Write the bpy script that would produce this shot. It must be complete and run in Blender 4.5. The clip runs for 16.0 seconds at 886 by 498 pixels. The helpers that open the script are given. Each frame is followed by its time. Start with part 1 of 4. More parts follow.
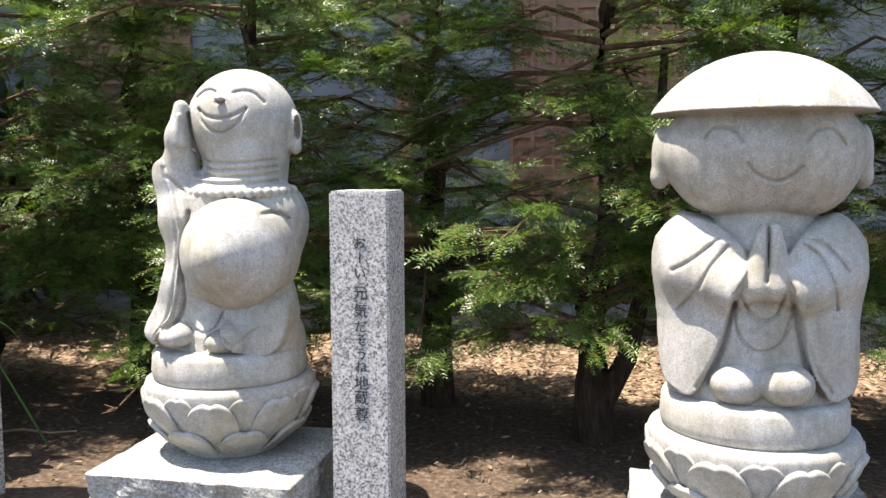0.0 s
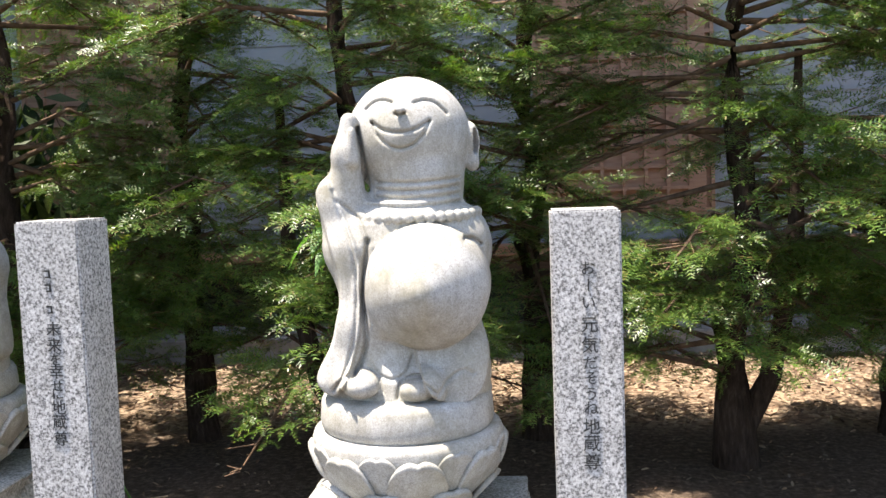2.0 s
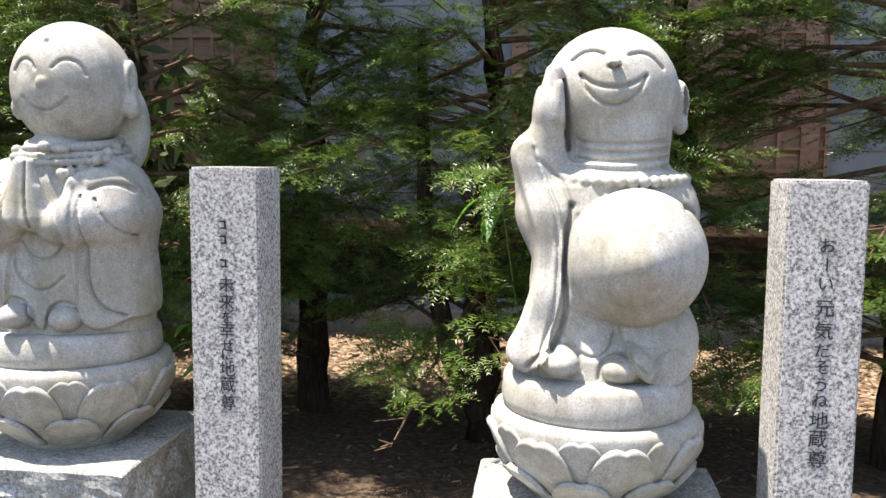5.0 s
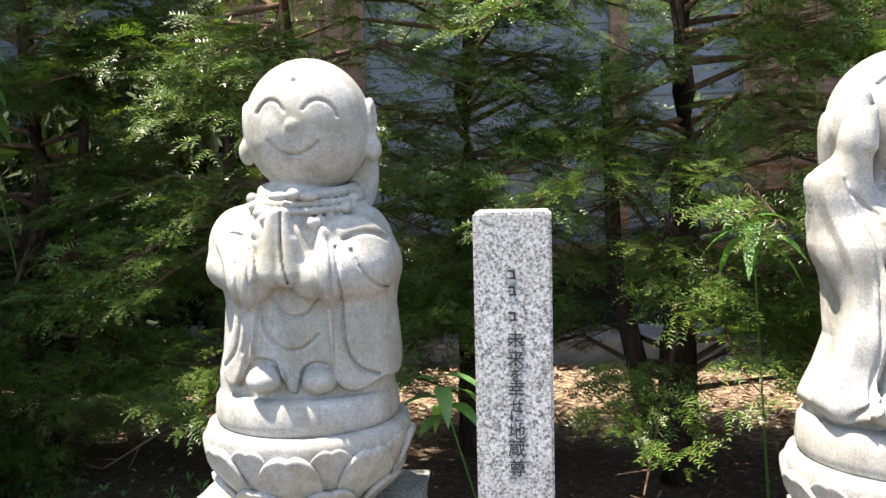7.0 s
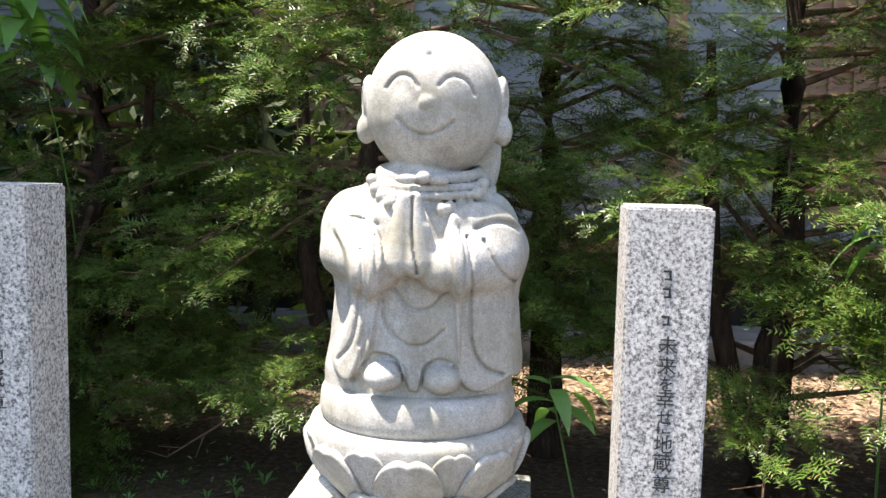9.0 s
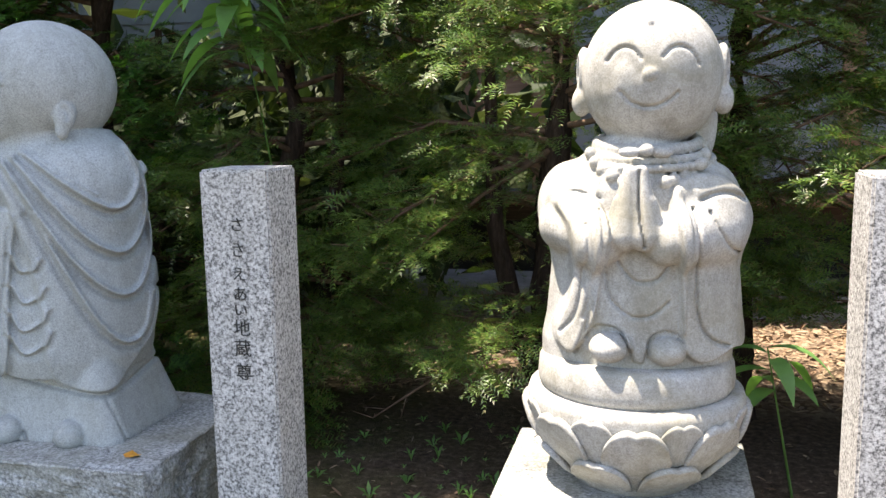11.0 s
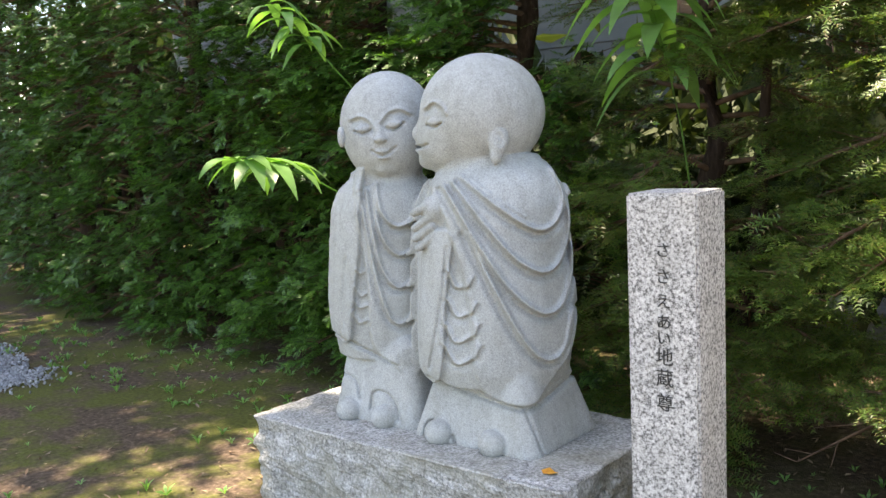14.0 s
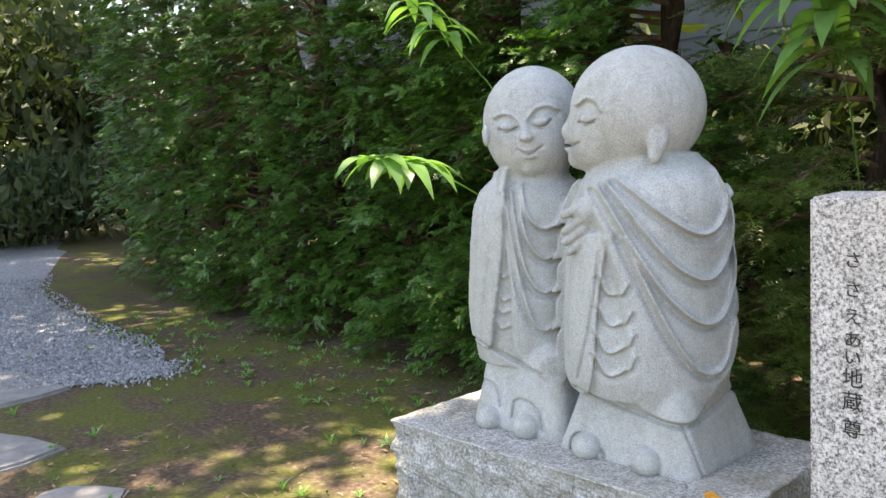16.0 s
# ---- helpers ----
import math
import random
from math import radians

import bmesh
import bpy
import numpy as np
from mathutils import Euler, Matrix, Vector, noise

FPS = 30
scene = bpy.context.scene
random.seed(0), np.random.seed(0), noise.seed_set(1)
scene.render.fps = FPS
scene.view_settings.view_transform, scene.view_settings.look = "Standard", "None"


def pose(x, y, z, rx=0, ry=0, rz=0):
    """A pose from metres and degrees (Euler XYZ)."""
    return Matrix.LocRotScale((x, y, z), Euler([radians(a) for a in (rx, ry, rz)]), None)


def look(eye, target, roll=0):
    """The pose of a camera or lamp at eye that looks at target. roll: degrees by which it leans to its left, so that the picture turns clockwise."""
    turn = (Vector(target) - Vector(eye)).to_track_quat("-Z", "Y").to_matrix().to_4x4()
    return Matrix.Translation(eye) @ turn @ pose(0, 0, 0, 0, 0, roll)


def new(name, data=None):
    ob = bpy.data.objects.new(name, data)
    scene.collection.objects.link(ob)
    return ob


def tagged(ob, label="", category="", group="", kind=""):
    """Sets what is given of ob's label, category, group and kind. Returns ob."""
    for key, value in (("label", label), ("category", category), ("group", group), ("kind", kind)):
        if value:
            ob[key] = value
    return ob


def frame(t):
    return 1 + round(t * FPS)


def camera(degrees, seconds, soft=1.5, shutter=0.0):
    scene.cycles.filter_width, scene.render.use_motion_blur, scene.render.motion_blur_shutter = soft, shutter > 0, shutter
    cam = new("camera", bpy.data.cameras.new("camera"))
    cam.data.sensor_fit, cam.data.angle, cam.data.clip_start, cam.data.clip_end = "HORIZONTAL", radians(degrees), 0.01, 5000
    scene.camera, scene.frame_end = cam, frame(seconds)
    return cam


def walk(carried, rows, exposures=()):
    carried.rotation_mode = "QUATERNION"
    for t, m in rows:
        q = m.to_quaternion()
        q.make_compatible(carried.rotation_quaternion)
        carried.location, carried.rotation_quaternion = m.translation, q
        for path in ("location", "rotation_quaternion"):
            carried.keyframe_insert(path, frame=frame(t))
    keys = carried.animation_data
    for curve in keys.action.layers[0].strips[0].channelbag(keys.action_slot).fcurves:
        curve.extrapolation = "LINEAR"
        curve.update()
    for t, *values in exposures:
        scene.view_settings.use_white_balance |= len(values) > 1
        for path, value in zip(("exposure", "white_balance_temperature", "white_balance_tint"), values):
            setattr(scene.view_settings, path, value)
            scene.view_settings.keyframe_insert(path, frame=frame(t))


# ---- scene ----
cam = camera(53.7, 16.0)
# seconds, x, y, z, yaw, pitch, roll
ROWS = [
    (0, 0.000, 0.000, 1.130, 11.67, -5.34, 0.19),
    (0.5, -0.332, 0.037, 1.142, 7.61, -4.85, 0.85),
    (1, -0.564, 0.048, 1.156, 4.54, -4.85, 1.11),
    (1.5, -0.777, 0.097, 1.137, 5.50, -4.75, 1.62),
    (2, -0.917, 0.173, 1.146, 5.01, -4.40, 2.06),
    (2.5, -0.980, 0.203, 1.139, 3.35, -4.29, 1.83),
    (3, -1.016, 0.205, 1.134, 1.66, -4.58, 0.62),
    (3.2, -1.044, 0.205, 1.135, 1.35, -4.61, -0.03),
    (5.3, -1.495, 0.354, 1.098, 8.10, -5.89, -0.05),
    (5.5, -1.572, 0.374, 1.114, 9.32, -5.88, 0.46),
    (6, -1.782, 0.440, 1.145, 14.87, -5.57, 1.95),
    (6.5, -1.975, 0.450, 1.154, 10.78, -4.92, 0.90),
    (7, -2.137, 0.429, 1.161, 6.17, -4.70, 1.33),
    (7.5, -2.251, 0.471, 1.142, 7.00, -4.46, 0.82),
    (8, -2.361, 0.535, 1.132, 7.11, -4.50, -0.52),
    (8.2, -2.406, 0.556, 1.135, 7.14, -4.43, -1.01),
    (10.5, -2.630, 0.509, 1.212, 3.39, -9.12, -0.62),
    (10.8, -2.693, 0.486, 1.217, 8.83, -9.22, -0.15),
    (11, -2.700, 0.488, 1.214, 14.12, -8.71, 0.95),
    (11.5, -2.743, 0.488, 1.235, 22.61, -7.69, 2.80),
    (12, -2.735, 0.500, 1.235, 28.84, -6.82, 2.27),
    (12.5, -2.744, 0.503, 1.221, 30.99, -6.85, 1.79),
    (13, -2.773, 0.502, 1.220, 33.37, -7.08, 2.37),
    (13.5, -2.791, 0.513, 1.230, 37.08, -7.13, 2.56),
    (14, -2.796, 0.515, 1.237, 39.51, -7.01, 2.69),
    (14.5, -2.802, 0.521, 1.236, 41.19, -6.98, 2.51),
    (15, -2.826, 0.536, 1.235, 42.14, -6.93, 2.56),
    (15.5, -2.870, 0.553, 1.234, 43.77, -7.02, 3.01),
    (16, -2.957, 0.526, 1.254, 46.67, -7.00, 2.98),
    ]
walk(cam, [(t, pose(x, y, z, 90 + pitch, roll, yaw)) for t, x, y, z, yaw, pitch, roll in ROWS],
     [(0, 1.55, 7000, 14), (3, 1.75, 7000, 14), (5.5, 1.5, 7000, 13), (7, 1.75, 7000, 13), (8.2, 1.85, 7000, 14), (10.5, 1.68, 7100, 14), (12, 2.15, 7900, 15), (16, 2.3, 8300, 15)])

# ---- light: a high sun from the -x side, open sky ----
SUN_DIR = Vector((-0.30, -0.07, 0.94)).normalized()
world = bpy.data.worlds.new("world")
scene.world = world
world.use_nodes = True
wt = world.node_tree
sky = wt.nodes.new("ShaderNodeTexSky")
sky.sky_type = "NISHITA"
sky.sun_disc = False
sky.sun_elevation = math.asin(SUN_DIR.z)
sky.sun_rotation = math.atan2(SUN_DIR.x, SUN_DIR.y)
wt.links.new(sky.outputs[0], wt.nodes["Background"].inputs[0])
wt.nodes["Background"].inputs[1].default_value = 0.135
sun_data = bpy.data.lights.new("sun", "SUN")
sun_data.energy, sun_data.angle, sun_data.color = 4.5, radians(0.5), (1.0, 0.95, 0.87)
sun = new("sun", sun_data)
sun.matrix_world = look(SUN_DIR * 30, (0, 0, 0))

# ---- materials ----
def hexcol(r, g, b):
    return (r, g, b, 1.0)


class Mat:
    """A node material with a few short hands."""
    def __init__(self, name, rough=0.8, spec=0.3):
        self.m = bpy.data.materials.new(name)
        self.m.use_nodes = True
        self.t = self.m.node_tree
        self.b = self.t.nodes["Principled BSDF"]
        self.b.inputs["Roughness"].default_value = rough
        self.b.inputs["Specular IOR Level"].default_value = spec
        self.co = self.t.nodes.new("ShaderNodeTexCoord").outputs["Object"]
        self.pos = self.t.nodes.new("ShaderNodeNewGeometry")

    def link(self, a, b):
        self.t.links.new(a, b)

    def noise(self, scale, detail=4, rough=0.55, vec=None, dist=0.0):
        n = self.t.nodes.new("ShaderNodeTexNoise")
        n.inputs["Scale"].default_value, n.inputs["Detail"].default_value = scale, detail
        n.inputs["Roughness"].default_value, n.inputs["Distortion"].default_value = rough, dist
        self.link(vec or self.co, n.inputs["Vector"])
        return n.outputs[0]

    def voronoi(self, scale, vec=None, out="Color"):
        n = self.t.nodes.new("ShaderNodeTexVoronoi")
        n.inputs["Scale"].default_value = scale
        self.link(vec or self.co, n.inputs["Vector"])
        return n.outputs[out]

    def ramp(self, fac, *stops):
        n = self.t.nodes.new("ShaderNodeValToRGB")
        e = n.color_ramp.elements
        while len(e) < len(stops):
            e.new(0.5)
        for el, (p, c) in zip(e, stops):
            el.position = p
            el.color = c if isinstance(c, tuple) else (c, c, c, 1)
        self.link(fac, n.inputs[0])
        return n.outputs[0]

    def mix(self, fac, a, b, mode="MIX"):
        n = self.t.nodes.new("ShaderNodeMix")
        n.data_type, n.blend_type = "RGBA", mode
        for v, s in ((fac, n.inputs[0]), (a, n.inputs[6]), (b, n.inputs[7])):
            if isinstance(v, (float, int)):
                s.default_value = v
            elif isinstance(v, tuple):
                s.default_value = v
            else:
                self.link(v, s)
        return n.outputs[2]

    def colour(self, c):
        if isinstance(c, tuple):
            self.b.inputs["Base Color"].default_value = c
        else:
            self.link(c, self.b.inputs["Base Color"])
        return self

    def bump(self, h, strength=0.3, dist=0.01):
        n = self.t.nodes.new("ShaderNodeBump")
        n.inputs["Strength"].default_value, n.inputs["Distance"].default_value = strength, dist
        self.link(h, n.inputs["Height"])
        self.link(n.outputs[0], self.b.inputs["Normal"])
        return self

    def map(self, node_type, op, a, b):
        n = self.t.nodes.new("ShaderNodeMath")
        n.operation = op
        for v, s in ((a, n.inputs[0]), (b, n.inputs[1])):
            if isinstance(v, (float, int)):
                s.default_value = v
            else:
                self.link(v, s)
        return n.outputs[0]

    def axis(self, k):
        n = self.t.nodes.new("ShaderNodeSeparateXYZ")
        self.link(self.pos.outputs["Position"], n.inputs[0])
        return n.outputs[k]


def granite(name, base, dark, light, grain, contrast, stain, stain_amount, rough=0.75, bump=0.15, weather=.8):
    m = Mat(name, rough, 0.25)
    n = m.noise(grain, 2, 0.7)
    c = m.ramp(n, (0.5 - contrast, dark), (0.5, base), (0.5 + contrast, light))
    fine = m.ramp(m.noise(grain * 2.3, 1, 0.6), (0.35, (0.75, 0.75, 0.75, 1)), (0.65, (1.1, 1.1, 1.1, 1)))
    c = m.mix(0.7, c, fine, "MULTIPLY")
    patch = m.ramp(m.noise(5.0, 5, 0.65, dist=0.6), (0.42, 0.0), (0.7, 1.0))
    c = m.mix(m.map("", "MULTIPLY", patch, stain_amount), c, stain)
    st = m.t.nodes.new("ShaderNodeMapping")
    st.inputs["Scale"].default_value = (1, 1, .3)
    m.link(m.co, st.inputs[0])
    streak = m.ramp(m.noise(16, 6, .7, st.outputs[0], .4), (.42, (1.12, 1.12, 1.12, 1)), (.72, (.66, .65, .60, 1)))
    c = m.mix(weather, c, streak, "MULTIPLY")
    blot = m.ramp(m.noise(42, 4, .75), (.38, (.84, .84, .82, 1)), (.6, (1.06, 1.06, 1.06, 1)))
    c = m.mix(weather, c, blot, "MULTIPLY")
    m.colour(c)
    m.bump(m.noise(grain * 1.3, 3, 0.6), bump, 0.002)
    return m.m


STATUE = granite("pale_granite", hexcol(.42, .415, .40), hexcol(.31, .305, .295), hexcol(.50, .495, .475), 190, .22, hexcol(.27, .25, .18), .7, .8, .2, .7)
COUPLE = granite("grey_granite", hexcol(.40, .42, .42), hexcol(.29, .305, .305), hexcol(.50, .52, .52), 210, .22, hexcol(.33, .345, .32), .5, .75, .2, .5)
PILLAR = granite("speckled_granite", hexcol(.45, .44, .43), hexcol(.08, .08, .08), hexcol(.70, .69, .675), 140, .15, hexcol(.36, .35, .33), .3, .7, .1, .35)
PLINTH = granite("rough_granite", hexcol(.36, .37, .37), hexcol(.14, .14, .14), hexcol(.58, .58, .57), 110, .2, hexcol(.27, .27, .22), .7, .85, .9)

m = Mat("black_paint", 0.6)
m.colour(m.ramp(m.noise(60), (.3, hexcol(.015, .015, .015)), (.75, hexcol(.05, .05, .05))))
INK = m.m

# soil, moss and dry leaf litter, mixed by patches
m = Mat("soil", 0.95, 0.1)
P3 = m.pos.outputs["Position"]
soil = m.ramp(m.noise(38, 6, .7, P3), (.3, hexcol(.042, .031, .023)), (.52, hexcol(.112, .082, .06)), (.72, hexcol(.23, .175, .125)))
moss = m.ramp(m.noise(55, 5, .7, P3), (.3, hexcol(.05, .062, .016)), (.6, hexcol(.13, .145, .035)), (.8, hexcol(.2, .21, .065)))
litter = m.ramp(m.voronoi(42, P3), (.15, hexcol(.09, .06, .042)), (.5, hexcol(.22, .155, .105)), (.85, hexcol(.36, .28, .19)))
left = m.ramp(m.map("", "MULTIPLY", m.axis(0), -0.1), (.31, .0), (.5, 1.0))
mossy = m.ramp(m.noise(2.2, 6, .65, P3), (.43, 0.0), (.56, 1.0))
c = m.mix(m.map("", "MULTIPLY", mossy, m.map("", "MULTIPLY", left, .85)), soil, moss)
behind = m.ramp(m.map("", "MULTIPLY", m.axis(1), .1), (.40, 0.0), (.425, 1.0))
right = m.ramp(m.map("", "MULTIPLY", m.axis(0), -0.1), (.40, 1.0), (.55, 0.0))
c = m.mix(m.map("", "MULTIPLY", behind, right), c, litter)
m.colour(c)
m.bump(m.noise(90, 6, .7, P3), .7, .012)
SOIL = m.m

m = Mat("gravel", 0.9, 0.2)
m.colour(m.ramp(m.voronoi(70, m.pos.outputs["Position"]), (.1, hexcol(.13, .135, .14)), (.5, hexcol(.24, .248, .26)), (.9, hexcol(.37, .38, .39))))
m.bump(m.voronoi(70, m.pos.outputs["Position"], "Distance"), .8, .01)
GRAVEL = m.m


def island(name, cols, rough=0.6, spec=0.3, trans=0.0):
    m = Mat(name, rough, spec)
    r = m.ramp(m.pos.outputs["Random Per Island"], *[(i / max(1, len(cols) - 1), hexcol(*c)) for i, c in enumerate(cols)])
    v = m.ramp(m.noise(14, 3), (.3, (.75, .75, .75, 1)), (.7, (1.15, 1.15, 1.15, 1)))
    col = m.mix(.8, r, v, "MULTIPLY")
    m.colour(col)
    if trans:
        tr = m.t.nodes.new("ShaderNodeBsdfTranslucent")
        m.link(m.mix(1.0, col, hexcol(1.3, 1.5, .6), "MULTIPLY"), tr.inputs[0])
        sh = m.t.nodes.new("ShaderNodeMixShader")
        sh.inputs[0].default_value = trans
        m.link(m.b.outputs[0], sh.inputs[1])
        m.link(tr.outputs[0], sh.inputs[2])
        m.link(sh.outputs[0], m.t.nodes["Material Output"].inputs[0])
    return m.m


NEEDLE = island("yew_needles", [(.02, .05, .014), (.065, .13, .027), (.10, .18, .034), (.155, .235, .042), (.07, .14, .027), (.105, .165, .034), (.22, .17, .065)], .38, .5, .28)
HEDGE_LEAF = island("hedge_needles", [(.018, .05, .012), (.04, .115, .02), (.07, .18, .028), (.12, .26, .045)], .38, .5, .28)
FARLEAF = island("far_foliage", [(.02, .035, .014), (.035, .055, .02), (.055, .075, .03), (.07, .085, .045)], .6, .2, .2)
LILY = island("lily_leaf", [(.12, .26, .07), (.15, .31, .09), (.19, .37, .12)], .4, .45, .4)
STONES = island("gravel_stones", [(.15, .155, .165), (.28, .285, .3), (.42, .43, .45), (.2, .2, .215)], .85)
DRY = island("dry_leaves", [(.16, .1, .06), (.26, .17, .105), (.38, .29, .19), (.11, .07, .045), (.24, .19, .135)], .8)

m = Mat("bark", 0.95, 0.1)
sc = m.t.nodes.new("ShaderNodeMapping")
sc.inputs["Scale"].default_value = (6, 6, 1.2)
m.link(m.co, sc.inputs[0])
m.colour(m.ramp(m.noise(9, 6, .7, sc.outputs[0]), (.3, hexcol(.02, .015, .012)), (.55, hexcol(.06, .042, .032)), (.8, hexcol(.13, .1, .08))))
m.bump(m.noise(9, 6, .7, sc.outputs[0]), .8, .02)
BARK = m.m


m = Mat("twig_bark", 0.9, 0.15)
m.colour(m.ramp(m.noise(25, 4), (.3, hexcol(.07, .045, .03)), (.7, hexcol(.19, .125, .085))))
TWIGBARK = m.m


def wood(name, a, b):
    m = Mat(name, .8, .2)
    s = m.t.nodes.new("ShaderNodeMapping")
    s.inputs["Scale"].default_value = (1, 8, 8)
    m.link(m.co, s.inputs[0])
    m.colour(m.ramp(m.noise(6, 5, .6, s.outputs[0]), (.3, hexcol(*a)), (.7, hexcol(*b))))
    return m.m


LATTICE = wood("brown_wood", (.25, .14, .09), (.37, .225, .15))
OLDWOOD = wood("dark_wood", (.06, .045, .035), (.12, .09, .07))
m = Mat("grey_siding", .6)
m.colour(m.ramp(m.noise(3, 5, .6), (.3, hexcol(.20, .215, .23)), (.7, hexcol(.28, .295, .31))))
SIDING = m.m
m = Mat("concrete", .9)
m.colour(m.ramp(m.noise(9, 6, .7), (.3, hexcol(.15, .145, .14)), (.7, hexcol(.29, .285, .28))))
m.bump(m.noise(60, 4), .3, .004)
CONCRETE = m.m
# near-black colour that paints the shade under the raised floor
m = Mat("underfloor_shade", .95)
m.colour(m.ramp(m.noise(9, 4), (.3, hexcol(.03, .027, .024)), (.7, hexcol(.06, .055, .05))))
GAP_SHADE = m.m

# ---- mesh helpers ----
def mesh_from(name, verts, faces, mat, smooth=True):
    me = bpy.data.meshes.new(name)
    verts, faces = np.asarray(verts, np.float32), np.asarray(faces, np.int32)
    n, k = len(faces), faces.shape[1]
    me.vertices.add(len(verts))
    me.vertices.foreach_set("co", verts.ravel())
    me.loops.add(n * k)
    me.loops.foreach_set("vertex_index", faces.ravel())
    me.polygons.add(n)
    me.polygons.foreach_set("loop_start", np.arange(0, n * k, k, dtype=np.int32))
    me.polygons.foreach_set("use_smooth", np.full(n, smooth))
    me.update(calc_edges=True)
    me.validate()
    me.materials.append(mat)
    return me


def bm_mesh(name, bm, mat, smooth=False):
    me = bpy.data.meshes.new(name)
    bmesh.ops.recalc_face_normals(bm, faces=bm.faces)
    bm.to_mesh(me)
    bm.free()
    for p in me.polygons:
        p.use_smooth = smooth
    me.materials.append(mat)
    return me


def child(name, me, parent, label=""):
    ob = new(name, me)
    ob.parent = parent
    return tagged(ob, label=label)


def part(name, bm, mat, parent, label="", smooth=False):
    return child(name, bm_mesh(name, bm, mat, smooth), parent, label)


def add_box(bm, x0, x1, y0, y1, z0, z1, bevel=0.0, seg=1):
    r = bmesh.ops.create_cube(bm, size=1.0)
    bmesh.ops.scale(bm, vec=(x1 - x0, y1 - y0, z1 - z0), verts=r["verts"])
    bmesh.ops.translate(bm, vec=((x0 + x1) / 2, (y0 + y1) / 2, (z0 + z1) / 2), verts=r["verts"])
    if bevel:
        es = list({e for v in r["verts"] for e in v.link_edges})
        bmesh.ops.bevel(bm, geom=es, offset=bevel, segments=seg, affect="EDGES", clamp_overlap=True)
    return bm


def box(*a, **k):
    return add_box(bmesh.new(), *a, **k)

# ---- a small sculpting kit: distance fields turned into one skin ----
class Clay:
    def __init__(self, lo, hi, step):
        self.lo, self.step = np.array(lo, np.float32), step
        self.n = np.ceil((np.array(hi) - self.lo) / step).astype(int) + 1
        self.f = np.full(self.n, 1.0, np.float32)

    def window(self, lo, hi):
        a = np.clip(np.floor((np.array(lo) - self.lo) / self.step).astype(int), 0, self.n)
        b = np.clip(np.ceil((np.array(hi) - self.lo) / self.step).astype(int) + 1, 0, self.n)
        s = tuple(slice(i, j) for i, j in zip(a, b))
        ax = [self.lo[k] + self.step * np.arange(a[k], b[k], dtype=np.float32) for k in range(3)]
        return s, np.meshgrid(*ax, indexing="ij")

    def put(self, d, s, k, cut=False):
        f = self.f[s]
        if cut:
            h = np.clip(0.5 - 0.5 * (f + d) / k, 0, 1)
            self.f[s] = f + (-d - f) * h + k * h * (1 - h)
        else:
            h = np.clip(0.5 + 0.5 * (f - d) / k, 0, 1)
            self.f[s] = f + (d - f) * h - k * h * (1 - h)

    def ball(self, c, r, k=0.02, cut=False, turn=0.0, lean=0.0):
        r = np.broadcast_to(np.array(r, float), 3)
        m = float(max(r)) + 2.2 * k + 0.02
        s, (x, y, z) = self.window(np.array(c) - m, np.array(c) + m)
        x, y, z = x - c[0], y - c[1], z - c[2]
        if turn:
            ca, sa = math.cos(radians(turn)), math.sin(radians(turn))
            x, y = ca * x + sa * y, -sa * x + ca * y
        if lean:
            ca, sa = math.cos(radians(lean)), math.sin(radians(lean))
            x, z = ca * x + sa * z, -sa * x + ca * z
        k0 = np.sqrt((x / r[0]) ** 2 + (y / r[1]) ** 2 + (z / r[2]) ** 2)
        k1 = np.sqrt((x / r[0] ** 2) ** 2 + (y / r[1] ** 2) ** 2 + (z / r[2] ** 2) ** 2)
        self.put(k0 * (k0 - 1) / np.maximum(k1, 1e-6), s, k, cut)

    def rod(self, a, b, ra, rb, k=0.02, cut=False, flat=(1, 1, 1)):
        a, b, fl = np.array(a, float), np.array(b, float), np.array(flat, float)
        m = max(ra, rb) * max(1 / fl.min(), 1) + 2.2 * k + 0.02
        s, (x, y, z) = self.window(np.minimum(a, b) - m, np.maximum(a, b) + m)
        p = [(q - o) * w for q, o, w in zip((x, y, z), a, fl)]
        v = (b - a) * fl
        t = np.clip((p[0] * v[0] + p[1] * v[1] + p[2] * v[2]) / max(v @ v, 1e-9), 0, 1)
        d = np.sqrt(sum((q - t * w) ** 2 for q, w in zip(p, v))) - (ra + (rb - ra) * t)
        self.put(d / fl.max(), s, k, cut)

    def slab(self, c, half, r, k=0.02, cut=False, turn=0.0, taper=0.0):
        half = np.array(half, float)
        m = float(np.linalg.norm(half)) * 1.1 + 2.2 * k + 0.02
        s, (x, y, z) = self.window(np.array(c) - m, np.array(c) + m)
        x, y, z = x - c[0], y - c[1], z - c[2]
        if turn:
            ca, sa = math.cos(radians(turn)), math.sin(radians(turn))
            x, y = ca * x + sa * y, -sa * x + ca * y
        w = 1 + taper * z / half[2]
        q = [np.abs(u / w) - (h - r) for u, h in ((x, half[0]), (y, half[1]))] + [np.abs(z) - (half[2] - r)]
        d = np.sqrt(sum(np.maximum(u, 0) ** 2 for u in q)) + np.minimum(np.maximum(np.maximum(q[0], q[1]), q[2]), 0) - r
        self.put(d, s, k, cut)

